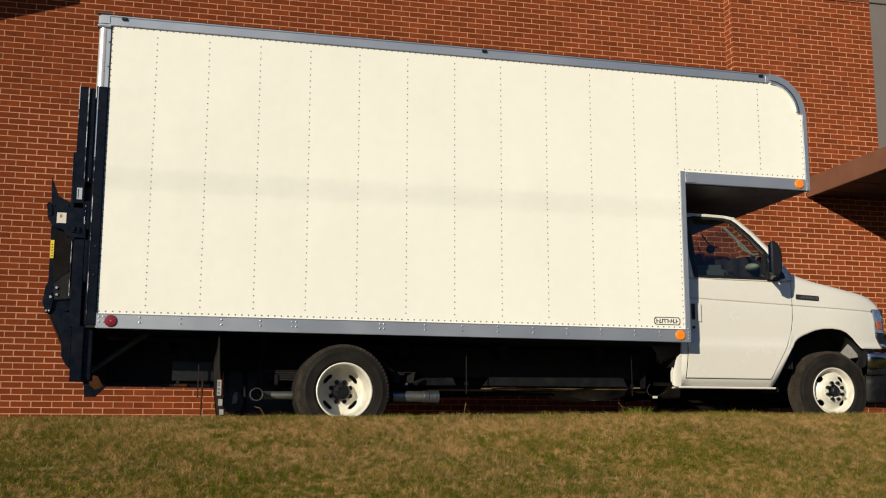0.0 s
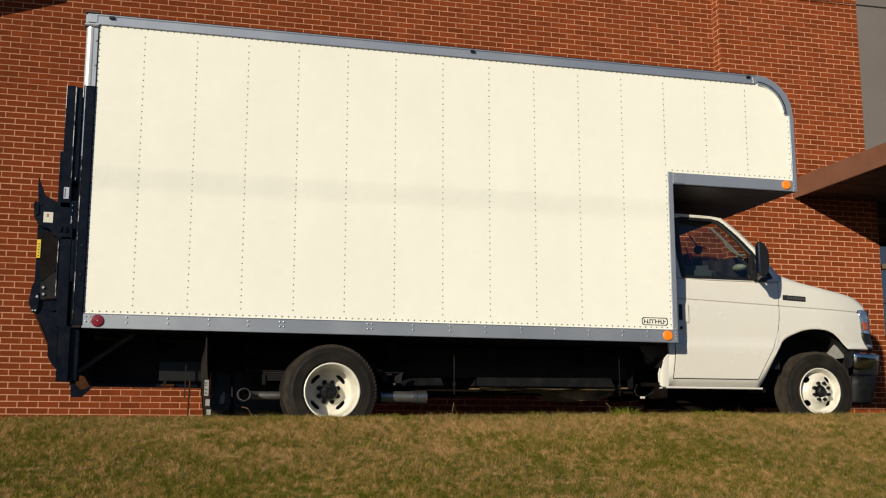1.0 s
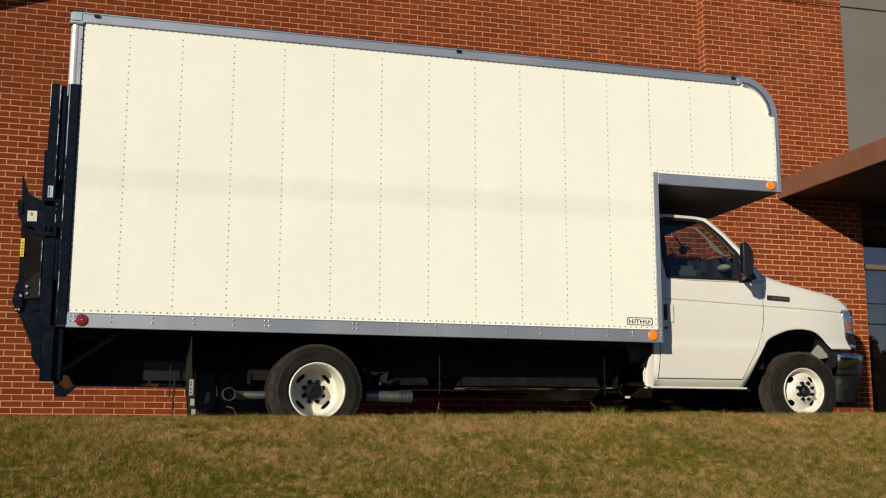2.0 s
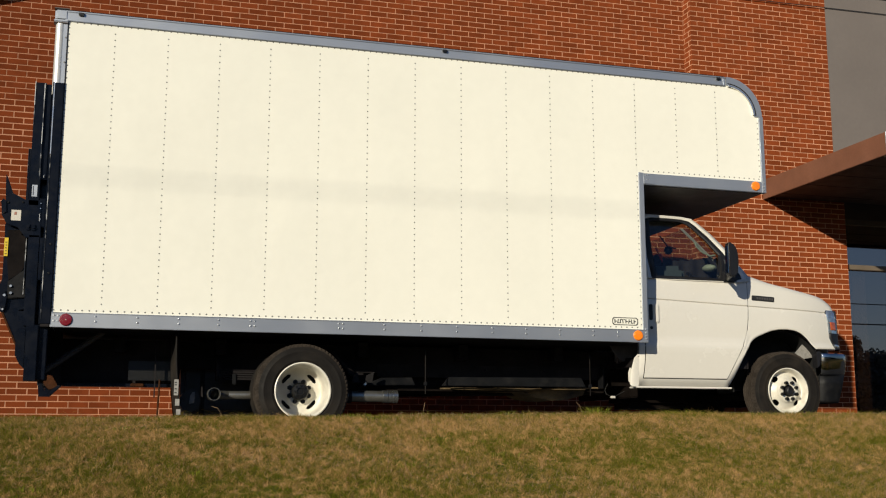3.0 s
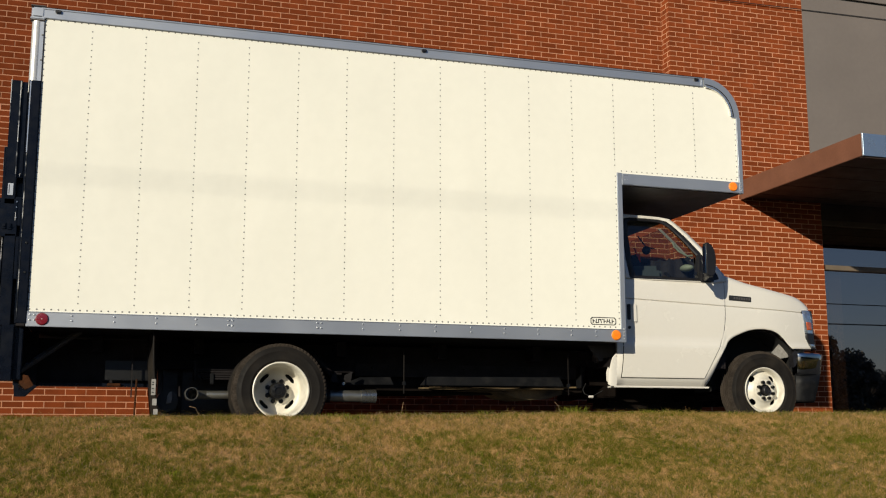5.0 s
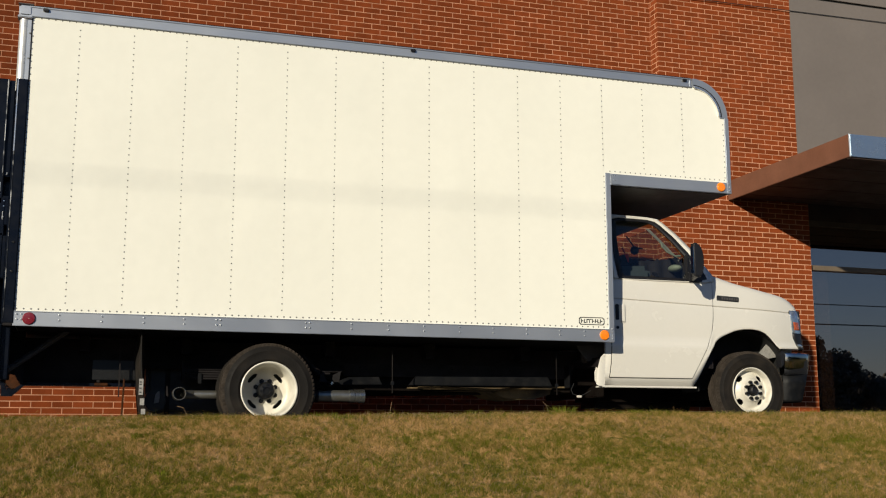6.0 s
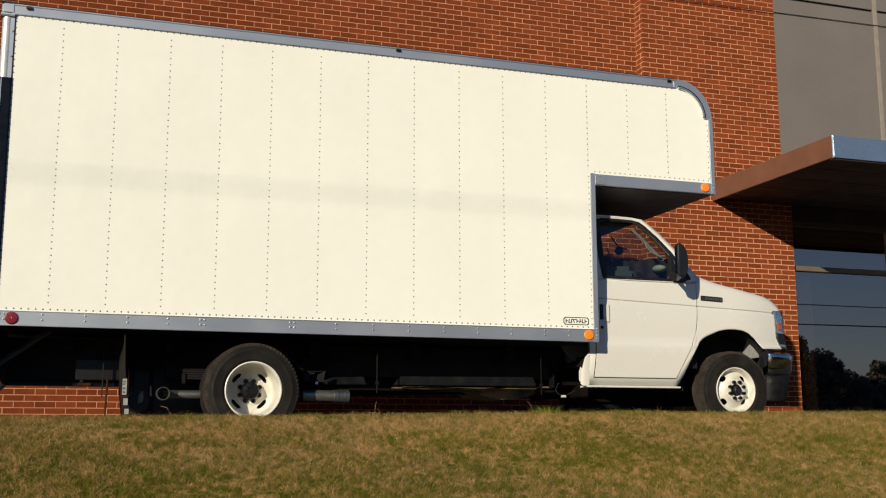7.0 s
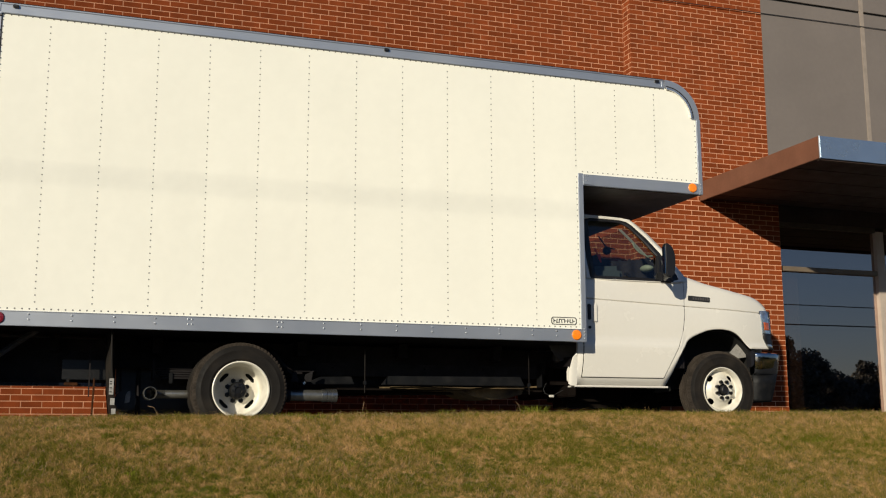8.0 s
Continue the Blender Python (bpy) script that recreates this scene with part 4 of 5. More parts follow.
def wheel(name, c, dish, parent, far=False):
    """A wheel whose outer tyre side stands at y = c[1]. dish: deep, as on twin rear wheels; else the hub stands out."""
    cx, cy, cz = c
    s = -1 if far else 1
    flip = lambda bm: bmesh.ops.transform(bm, matrix=Matrix.Translation((0, 2 * cy, 0)) @ Matrix.Diagonal((1, -1, 1, 1)), verts=bm.verts) if far else None  # noqa: E731
    bm = tyre_mesh(bmesh.new(), (cx, cy, cz)) if dish else tyre_mesh(bmesh.new(), (cx, cy, cz), 0.945, 0.94)
    flip(bm)
    if not dish:
        lathe(bm, [(0.226, 0.014), (0.213, 0.010), (0.205, 0.03)], (cx, cy, cz), 64)
    top = part(name, bm, "rubber", parent, "black tyre on a white steel wheel with eight dark nuts", smooth=True)
    bm = tread_mesh(bmesh.new(), (cx, cy, cz)) if dish else tread_mesh(bmesh.new(), (cx, cy, cz), 0.945, 0.94)
    flip(bm)
    part("tread", bm, "tread", top, "dusty brown tyre tread")
    if dish:
        disc = [(0.1925, 0.200), (0.184, 0.212), (0.175, 0.216), (0.165, 0.2175), (0.155, 0.218), (0.145, 0.218), (0.135, 0.218), (0.125, 0.217), (0.115, 0.215), (0.105, 0.211), (0.098, 0.207), (0.060, 0.206)]
        rim = [(0.2085, 0.012), (0.220, 0.004), (0.2235, -0.004), (0.2185, -0.006), (0.211, 0.002), (0.2075, 0.014), (0.201, 0.05), (0.197, 0.12), (0.1925, 0.200)]
        hole, nut_y, cap_y, nut_r = (0.150, 0.0165, 0.050), 0.214, 0.138, 0.084
    else:
        disc = [(0.2, 0.052), (0.190, 0.058), (0.180, 0.057), (0.170, 0.053), (0.160, 0.047), (0.150, 0.040), (0.140, 0.033), (0.130, 0.026), (0.120, 0.018), (0.112, 0.006), (0.104, -0.004), (0.060, -0.006)]
        rim = [(0.214, 0.012), (0.226, 0.004), (0.229, -0.004), (0.224, -0.006), (0.216, 0.002), (0.212, 0.02), (0.204, 0.035), (0.200, 0.052)]
        hole, nut_y, cap_y, nut_r = (0.150, 0.021, 0.036), -0.008, -0.03, 0.078
        rim, disc = [(r * 0.915, y) for r, y in rim], [(r * 0.915, y) for r, y in disc]
    fine = [tuple(np.array(disc[n]) * (1 - k / 3) + np.array(disc[n + 1]) * k / 3) for n in range(len(disc) - 1) for k in range(3)] + [disc[-1]]
    profile = rim + fine[1:]
    first = len(rim)

    def drop(n, k):
        if n < first - 1:
            return False
        r = (profile[n][0] + profile[n + 1][0]) / 2
        a = 2 * math.pi * (k + 0.5) / 144
        for q in range(4):
            d = (a - radians(45 + 90 * q) + math.pi) % (2 * math.pi) - math.pi
            if ((r - hole[0]) / hole[1]) ** 2 + (d * hole[0] / hole[2]) ** 2 < 1:
                return True
        return False

    bm = lathe(bmesh.new(), profile, (cx, cy, cz), 144, drop=drop)
    flip(bm)
    rim_ob = thicken(part("rim", bm, "rim", top, "white painted steel rim", smooth=True), 0.005)
    deep = 0.262 if dish else 0.19
    bm = lathe(bmesh.new(), [(0.19, deep), (0.15, deep - 0.02), (0.02, deep - 0.02)], (cx, cy, cz), 32)
    flip(bm)
    part("brake_drum", bm, "gap", top)
    for k in range(8):
        a = math.radians(22.5 + 45 * k)
        x, z = cx + nut_r * math.cos(a), cz + nut_r * math.sin(a)
        bm = tube(bmesh.new(), (x, cy + nut_y + 0.01, z), (x, cy + nut_y - 0.026, z), 0.0205 if dish else 0.0165, 6)
        tube(bm, (x, cy + nut_y - 0.024, z), (x, cy + nut_y - 0.034, z), 0.013 if dish else 0.0105, 8, 0.008)
        flip(bm)
        part("lug_nut", bm, "nut", top)
    bm = lathe(bmesh.new(), [(0.072 if dish else 0.043, 0.225 if dish else 0.0), (0.070 if dish else 0.041, cap_y), (0.060 if dish else 0.036, cap_y - 0.012), (0.030, cap_y - 0.016), (0.028, cap_y - 0.004), (0.0001, cap_y - 0.004)], (cx, cy, cz), 28)
    flip(bm)
    part("hub_cap", bm, "nut" if dish else "trim", top, smooth=True)
    for k in range(8 if dish else 0):
        a = math.radians(45 * k)
        x, z = cx + 0.048 * math.cos(a), cz + 0.048 * math.sin(a)
        bm = tube(bmesh.new(), (x, cy + cap_y - 0.008, z), (x, cy + cap_y - 0.022, z), 0.010, 6)
        flip(bm)
        part("hub_bolt", bm, "nut", top)
    return top


wheel("wheel", (1.543, 0.095, 0.366), True, truck)
wheel("wheel", (1.543, WIDE - 0.095, 0.366), True, truck, far=True)
for y in (0.345, WIDE - 0.56):
    bm = tread_mesh(tyre_mesh(bmesh.new(), (1.543, y, 0.366)), (1.543, y, 0.366))
    part("inner_tyre", bm, "rubber", truck, "black inner twin tyre", smooth=True)
wheel("wheel", (6.065, 0.275, 0.424), False, truck)
wheel("wheel", (6.065, WIDE - 0.275, 0.424), False, truck, far=True)

# ---------------------------------------------------------------- the cab
SIDE = 0.205
HOOD = [(5.572, 1.494), (5.659, 1.48), (5.881, 1.412), (6.188, 1.351), (6.385, 1.315), (6.455, 1.295), (6.520, 1.262), (6.560, 1.232), (6.585, 1.198), (6.605, 1.10)]
ARCH = [(5.369, 0.442), (5.401, 0.451), (5.483, 0.596), (5.58, 0.778), (5.643, 0.869), (5.699, 0.907), (5.778, 0.94), (5.849, 0.967), (5.933, 0.982), (6.019, 0.985), (6.105, 0.976), (6.169, 0.952), (6.226, 0.91), (6.296, 0.838), (6.314, 0.811), (6.589, 0.816)]
DOOR_FRONT = [(0.512, 5.367), (0.527, 5.38), (0.803, 5.533), (0.881, 5.572), (0.972, 5.597), (1.066, 5.61), (1.242, 5.619), (1.409, 5.624), (1.462, 5.621)]


def fold_at(x):
    """The height of the pressed line along the door and the fender."""
    return 1.224 - 0.036 * (x - 4.6)


def side_y(x, z):
    """How far in the near side of the cab stands: barrelled below the window, leaning in above it, drawn in at the nose."""
    y = SIDE + 0.030 * ((z - 1.02) / 0.5) ** 2 if z < 1.41 else SIDE + 0.018 + 0.24 * (z - 1.41)
    if z < 0.855:
        s = min((0.855 - z) / 0.048, 1.0)
        y -= 0.019 * s
    crease = fold_at(x)
    y += 0.018 * math.exp(-(((z - crease) / 0.0038) ** 2)) - 0.004 * min(max((crease - z) / 0.03, 0.0), 1.0)
    if x > 6.0:
        y += 0.20 * (x - 6.0) ** 2
    return y


def both(name, make, mat, parent, label="", smooth=True, thick=0.0):
    """A part on the near side and its mirror twin on the far side."""
    for far in (False, True):
        bm = make()
        if far:
            bmesh.ops.transform(bm, matrix=Matrix.Translation((0, WIDE, 0)) @ Matrix.Diagonal((1, -1, 1, 1)), verts=bm.verts)
        ob = part(name, bm, mat, parent, label, smooth=smooth)
        if thick:
            thicken(ob, thick)
    return ob


def body_side():
    rows = []
    for x in [4.432, 4.438, 4.446, 4.46, 4.49, 4.505, 4.51, 4.6, 4.8, 5.0, 5.2, 5.34, 5.37, *np.arange(5.39, 6.59, 0.03), 6.59]:
        low, high = curve_at(ARCH, x), (1.41 if x < 5.57 else curve_at(HOOD, x))
        if x < 4.507:
            low, high = 0.442 + max(0, 4.46 - x) ** 2 * 25, curve_at([(4.432, 0.550), (4.438, 0.590), (4.446, 0.635), (4.460, 0.690), (4.490, 0.722), (4.505, 0.730)], x)
        row = []
        fold = min(fold_at(x), high - 0.07)
        if x < 4.507:
            levels = np.linspace(low, high, 41)
        else:
            under = np.linspace(low, fold - 0.02, 15) if low > 0.78 else [*np.linspace(low, 0.80, 4), 0.815, 0.822, 0.829, 0.836, 0.843, 0.85, *np.linspace(0.9, fold - 0.02, 5)]
            levels = [*under, *np.linspace(fold - 0.016, fold + 0.016, 17), *(fold + 0.02 + (high - fold - 0.02) * np.sin(np.linspace(0, math.pi / 2, 9)))]
        for z in levels:
            z = q = float(z)
            y = side_y(x, q) + 0.003
            if x >= 5.57 and high - q < 0.06:
                y += 0.5 * (0.06 - (high - q)) ** 2 / 0.06  # the fender rolls over to the bonnet
            if z < 0.505 and low < 0.5 and x > 4.507:
                y += 0.004
            if x < 4.46:
                y += 20.0 * (4.46 - x) ** 2  # the rear edge turns in
            row.append((float(x), y, q))
        rows.append(row)
    return sheet(bmesh.new(), rows)


cab = part("cab", boxed(4.46, 4.49, SIDE + 0.03, WIDE - SIDE - 0.03, 0.83, 1.95), "cab", truck, "white van cab with a dark window and chrome bumper")
both("body_side", body_side, "cab", cab, "white painted body side and fender", thick=0.006)

both("corner_flange", lambda: plate(bmesh.new(), [(4.428, 0.490), (4.462, 0.452), (4.466, 0.590), (4.444, 0.612), (4.427, 0.565)], 0.252, 0.262, 0.003), "cab", cab, "white inner flange of the lower corner", smooth=False)
both("cab_mount", lambda: plate(bmesh.new(), [(4.30, 0.86), (4.62, 0.86), (4.605, 0.712), (4.450, 0.670), (4.385, 0.735)], 0.42, 0.44, 0.004), "steel", cab, "dull grey cab mount plate", smooth=False)


def bonnet():
    rows = []
    for x in [5.57, 5.63, *np.arange(5.69, 6.59, 0.06), 6.59]:
        z = curve_at(HOOD, x)
        edge = side_y(x, z) + 0.033
        rows.append([(float(x) + 0.14 * (1 - u * u) * max(0, (x - 5.9)) , 1.22 + u * (1.22 - edge), z + 0.05 * (1 - u ** 4)) for u in np.linspace(-1, 1, 15)])
    return sheet(bmesh.new(), rows)


thicken(part("bonnet", bonnet(), "cab", cab, "white painted bonnet", smooth=True), 0.006)


def door_rear(z):
    """The rear edge of the door: upright, drawn back at its foot."""
    return 4.572 - 0.018 * max(0.0, (0.74 - z) / 0.22) ** 1.6


def door_skin():
    rows = []
    low = [(z, None) for z in (0.520, 0.528, 0.57, 0.64, 0.74, 0.79, 0.815, 0.822, 0.829, 0.836, 0.843, 0.850, 0.90, 0.96, 1.03, 1.10, 1.15)]
    middle = [(1.205 + d, d) for d in (-0.026, *np.linspace(-0.014, 0.014, 15), 0.024)]
    high = [(z, None) for z in (1.26, 1.29, 1.34, 1.39, 1.405)]
    for z, off in low + middle + high:
        front = curve_at(DOOR_FRONT, z)
        row = []
        for u in (0, 0.003, 0.02, *np.linspace(0.08, 0.92, 12), 0.98, 0.997, 1):
            x = door_rear(z) + (front - door_rear(z)) * float(u)
            h = z if off is None else fold_at(x) + float(off)
            row.append((x, side_y(x, h) - 0.004, float(h)))
        rows.append(row)
    return sheet(bmesh.new(), rows)


def door_gap():
    """The dark gap round the door."""
    bm = bmesh.new()
    zs = np.linspace(0.516, 1.41, 40)
    sheet(bm, [[(curve_at(DOOR_FRONT, z) + dx, side_y(5.5, z) - 0.0005 + (0.42 * max(curve_at(DOOR_FRONT, z) - 6.0, 0) ** 2), float(z)) for dx in (-0.004, 0.0075)] for z in zs])
    sheet(bm, [[(door_rear(z) + dx, side_y(4.6, z) - 0.0005, float(z)) for dx in (-0.0075, 0.004)] for z in zs])
    sheet(bm, [[(float(x), side_y(x, z) - 0.0005, z) for z in (0.514, 0.522)] for x in np.linspace(4.548, 5.37, 6)])
    return bm


both("door", door_skin, "cab", cab, "white painted cab door", thick=0.006)
both("door_gap", door_gap, "gap", cab, smooth=False)
both("sill", lambda: boxed(4.485, 5.430, SIDE + 0.012, SIDE + 0.16, 0.432, 0.447, bevel=0.004), "cab", cab)
both("door_handle", lambda: boxed(4.616, 4.652, SIDE - 0.017, SIDE + 0.012, 1.03, 1.172, bevel=0.006), "trim", cab, "black door handle recess", smooth=False)
both("handle_grip", lambda: boxed(4.660, 4.712, SIDE - 0.026, SIDE + 0.006, 1.005, 1.175, bevel=0.010), "cab", cab)
both("lock", lambda: tube(bmesh.new(), (4.634, SIDE + 0.01, 0.962), (4.634, SIDE - 0.018, 0.962), 0.014, 14), "trim", cab)
both("body_corner", lambda: boxed(4.44, 4.62, 0.50, 0.58, 0.665, 0.812, bevel=0.015), "attic", cab, smooth=False)

# upper cab: door frame, roof, screen
OUTER = [(4.60, 1.405), (4.585, 1.60), (4.60, 1.85), (4.625, 2.000), (4.72, 2.018), (4.90, 2.016), (5.05, 2.012), (5.150, 2.000), (5.200, 1.968), (5.320, 1.868), (5.462, 1.718), (5.555, 1.585), (5.637, 1.475), (5.652, 1.42), (5.56, 1.398), (5.2, 1.398), (4.9, 1.398)]
INNER = [(4.705, 1.432), (4.690, 1.60), (4.692, 1.80), (4.705, 1.955), (4.76, 1.970), (4.92, 1.972), (5.04, 1.968), (5.095, 1.952), (5.145, 1.920), (5.265, 1.805), (5.385, 1.665), (5.452, 1.565), (5.505, 1.470), (5.512, 1.445), (5.46, 1.430), (5.2, 1.430), (4.9, 1.431)]


def frame_ring(outer_, inner_, lift_):
    bm = bmesh.new()
    a = [(x, side_y(4.8, z) + lift_, z) for x, z in outer_]
    b = [(x, side_y(4.8, z) + lift_, z) for x, z in inner_]
    sheet(bm, [a + a[:1], b + b[:1]])
    return bm


mid = lambda s: [(a[0] + (b[0] - a[0]) * s, a[1] + (b[1] - a[1]) * s) for a, b in zip(OUTER, INNER)]  # noqa: E731
both("window_frame", lambda: frame_ring(OUTER, mid(0.55), -0.002), "cab", cab, "white painted window frame", thick=0.03)
both("window_seal", lambda: frame_ring(mid(0.50), mid(1.12), -0.010), "trim", cab, "black window seal", thick=0.012)


def side_glass():
    bm = bmesh.new()
    bm.faces.new([bm.verts.new((x, side_y(4.8, z) + 0.006, z)) for x, z in mid(0.9)])
    return bm


for far in (False, True):
    bm = side_glass()
    if far:
        bmesh.ops.transform(bm, matrix=Matrix.Translation((0, WIDE, 0)) @ Matrix.Diagonal((1, -1, 1, 1)), verts=bm.verts)
    glass_ob = part("side_window", bm, "pane", cab, "clear side window glass")
    glass_ob.visible_shadow = False
both("window_corner", lambda: plate(bmesh.new(), [(5.335, 1.41), (5.50, 1.41), (5.50, 1.47), (5.455, 1.56), (5.40, 1.64), (5.372, 1.655), (5.358, 1.55)], SIDE + 0.045, SIDE + 0.062, 0.003), "trim", cab, smooth=False)
both("window_divider", lambda: plate(bmesh.new(), [(5.385, 1.408), (5.405, 1.408), (5.402, 1.64), (5.382, 1.66)], SIDE + 0.030, SIDE + 0.06, 0.002), "trim", cab, smooth=False)
roof_rows = []
for x, z in [(4.46, 1.99), (4.60, 2.004), (4.72, 2.022), (4.90, 2.020), (5.05, 2.016), (5.150, 2.005), (5.20, 1.972)]:
    edge = side_y(4.8, z) - 0.002
    roof_rows.append([(x + 0.06 * (1 - u * u) * (x > 5.1), 1.22 + u * (1.22 - edge), z + 0.07 * (1 - u ** 4)) for u in np.linspace(-1, 1, 13)])
thicken(part("cab_roof", sheet(bmesh.new(), roof_rows), "cab", cab, "white painted cab roof", smooth=True), 0.006)
both("drip_rail", lambda: plate(bmesh.new(), [(4.50, 1.996), (4.72, 2.012), (5.05, 2.006), (5.155, 1.992), (5.16, 2.001), (5.05, 2.015), (4.72, 2.021), (4.50, 2.005)], side_y(4.8, 2.0) - 0.018, side_y(4.8, 2.0) + 0.004), "cab", cab, smooth=False)
screen_rows = []
for x, z in [(5.17, 1.955), (5.30, 1.86), (5.45, 1.72), (5.55, 1.59), (5.63, 1.48)]:
    edge = side_y(4.8, z) + 0.03
    screen_rows.append([(x + 0.10 * (1 - u * u), 1.22 + u * (1.22 - edge), z + 0.02 * (1 - u * u)) for u in np.linspace(-1, 1, 9)])
screen = part("windscreen", sheet(bmesh.new(), screen_rows), "pane", cab, "clear windscreen", smooth=True)
screen.visible_shadow = False
part("cowl", boxed(5.58, 5.74, SIDE + 0.1, WIDE - SIDE - 0.1, 1.42, 1.462), "trim", cab)
both("wiper_post", lambda: pipe(bmesh.new(), [(5.86, SIDE + 0.16, 1.42), (5.855, SIDE + 0.18, 1.448)], 0.008, 8), "trim", cab)

both("belt_seal", lambda: plate(bmesh.new(), [(4.66, 1.404), (5.52, 1.400), (5.52, 1.424), (4.66, 1.429)], side_y(4.8, 1.40) - 0.016, side_y(4.8, 1.40) + 0.02, 0.003), "trim", cab, "black seal under the window", smooth=False)

# mirrors
def mirror_housing():
    bm = bmesh.new()
    shape = [(5.226, 1.410), (5.242, 1.395), (5.285, 1.395), (5.314, 1.42), (5.329, 1.508), (5.329, 1.586), (5.314, 1.654), (5.275, 1.698), (5.236, 1.708), (5.224, 1.684)]
    plate(bm, shape, -0.16, -0.095)
    bmesh.ops.bevel(bm, geom=bm.edges[:], offset=0.018, segments=3, affect="EDGES", clamp_overlap=True)
    return bm


both("mirror", mirror_housing, "trim", cab, "black tall door mirror")
both("mirror_glass", lambda: boxed(5.222, 5.227, -0.15, -0.105, 1.43, 1.67), "chrome", cab, smooth=False)
both("mirror_arm", lambda: box(pipe(pipe(bmesh.new(), [(5.27, -0.11, 1.42), (5.42, 0.20, 1.43)], 0.02, 8), [(5.29, -0.11, 1.48), (5.43, 0.20, 1.47)], 0.014, 8), 5.37, 5.50, 0.185, 0.25, 1.40, 1.50, bevel=0.012), "trim", cab)

# emblem on the fender
def emblem():
    m = Matrix.Translation((5.785, side_y(5.785, 1.26) - 0.002, 1.262)) @ Matrix.Rotation(radians(2.5), 4, "Y")
    return box(bmesh.new(), -0.118, 0.118, -0.006, 0.006, -0.024, 0.024, bevel=0.005, m=m)


both("emblem", emblem, "ink", cab, "dark emblem with pale marks", smooth=False)
for x in np.arange(5.715, 5.88, 0.026):
    both("emblem_mark", lambda: boxed(float(x), float(x) + 0.015, side_y(5.785, 1.26) - 0.0115, side_y(5.785, 1.26) - 0.007, 1.251 - 0.044 * (float(x) - 5.785), 1.272 - 0.044 * (float(x) - 5.785)), "steel", cab, smooth=False)

# nose: headlamp, grille, bumper
def headlamp(lower=0.812, upper=1.182, out=0.0, first=0.0, last=1.0):
    rows = []
    for z in np.linspace(lower, upper, 8):
        back = 6.474 + 0.032 * (1.174 - z) / 0.36 + (0.05 * max(0, 0.92 - z) / 0.11)
        row = []
        for u in np.linspace(first, last, 8):
            a = u * math.pi / 2
            x = back + (6.70 - back - 0.03) * math.sin(a)
            row.append((x, side_y(6.46, z) + 0.005 - out + 0.17 * (1 - math.cos(a)), z))
        rows.append(row)
    return sheet(bmesh.new(), rows)


both("headlamp", headlamp, "lens", cab, "clear headlamp", thick=0.01)
both("headlamp_rim", lambda: box(bmesh.new(), 6.464, 6.478, SIDE + 0.045, SIDE + 0.07, 0.922, 1.177, bevel=0.003), "gap", cab, smooth=False)
both("turn_lamp", lambda: headlamp(lower=0.995, upper=1.07, out=0.004, first=0.10, last=0.42), "turn", cab, "amber turn lamp", thick=0.004)
both("lamp_bezel", lambda: headlamp(lower=0.812, upper=0.965, out=0.005), "trim", cab, "dark lower lamp bezel", thick=0.004)
part("grille", boxed(6.64, 6.70, 0.55, WIDE - 0.55, 0.82, 1.14, bevel=0.02), "trim", cab, "black grille")
part("nose_panel", boxed(6.48, 6.64, 0.45, WIDE - 0.45, 0.76, 1.18, bevel=0.03), "cab", cab)


def bumper():
    rows = []
    for z, back in ((0.575, 0.045), (0.593, 0.027), (0.64, 0.018), (0.70, 0.009), (0.755, 0.0), (0.771, 0.005), (0.779, 0.03)):
        row = []
        for u in np.linspace(0, 1, 10):
            a = u * math.pi / 2
            row.append((6.38 + (0.36 - 0.3 * back) * math.sin(a) ** 0.7, 0.215 + back + 0.17 * (1 - math.cos(a)), z))
        row += [(6.75 - back, 0.8, z), (6.765 - back, 1.22, z)]
        rows.append(row)
    return sheet(bmesh.new(), rows)


both("bumper", bumper, "chrome", cab, "chrome front bumper", thick=0.006)
both("bumper_end", lambda: plate(bmesh.new(), [(6.37, 0.66), (6.40, 0.78), (6.365, 0.80), (6.335, 0.77), (6.345, 0.64)], 0.23, 0.31, 0.004), "trim", cab, smooth=False)


def air_dam():
    rows = []
    for z, back in ((0.322, 0.070), (0.345, 0.060), (0.49, 0.020), (0.585, 0.0)):
        row = [(6.39 + (0.31 - back) * math.sin(u * math.pi / 2) ** 0.45, 0.28 + 0.3 * back + 0.14 * (1 - math.cos(u * math.pi / 2) ** 0.45), z) for u in np.linspace(0, 1, 12)]
        rows.append(row + [(6.70 - back, 1.22, z)])
    return sheet(bmesh.new(), rows)


both("air_dam", air_dam, "plate", cab, "black plastic air dam", thick=0.012)
both("wheel_arch_liner", lambda: lathe(bmesh.new(), [(0.497, 0.0), (0.497, 0.30), (0.02, 0.30)], (5.995, 0.305, 0.482), 40, drop=lambda n, k: math.sin(2 * math.pi * (k + 0.5) / 40) < -0.15), "gap", cab)
both("fender_bracket", lambda: plate(bmesh.new(), [(6.225, 0.783), (6.335, 0.893), (6.445, 0.751), (6.305, 0.730)], 0.40, 0.415, 0.002), "faded", cab, "pale sheet metal bracket", smooth=False)
both("tow_hook", lambda: pipe(bmesh.new(), [(6.30, 0.40, 0.60), (6.36, 0.38, 0.60), (6.36, 0.38, 0.64), (6.31, 0.40, 0.645)], 0.010, 8), "galvanised", cab)
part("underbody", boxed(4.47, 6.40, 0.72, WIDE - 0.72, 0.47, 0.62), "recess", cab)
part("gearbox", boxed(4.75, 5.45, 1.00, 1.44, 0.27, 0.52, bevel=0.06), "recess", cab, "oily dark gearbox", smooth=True)
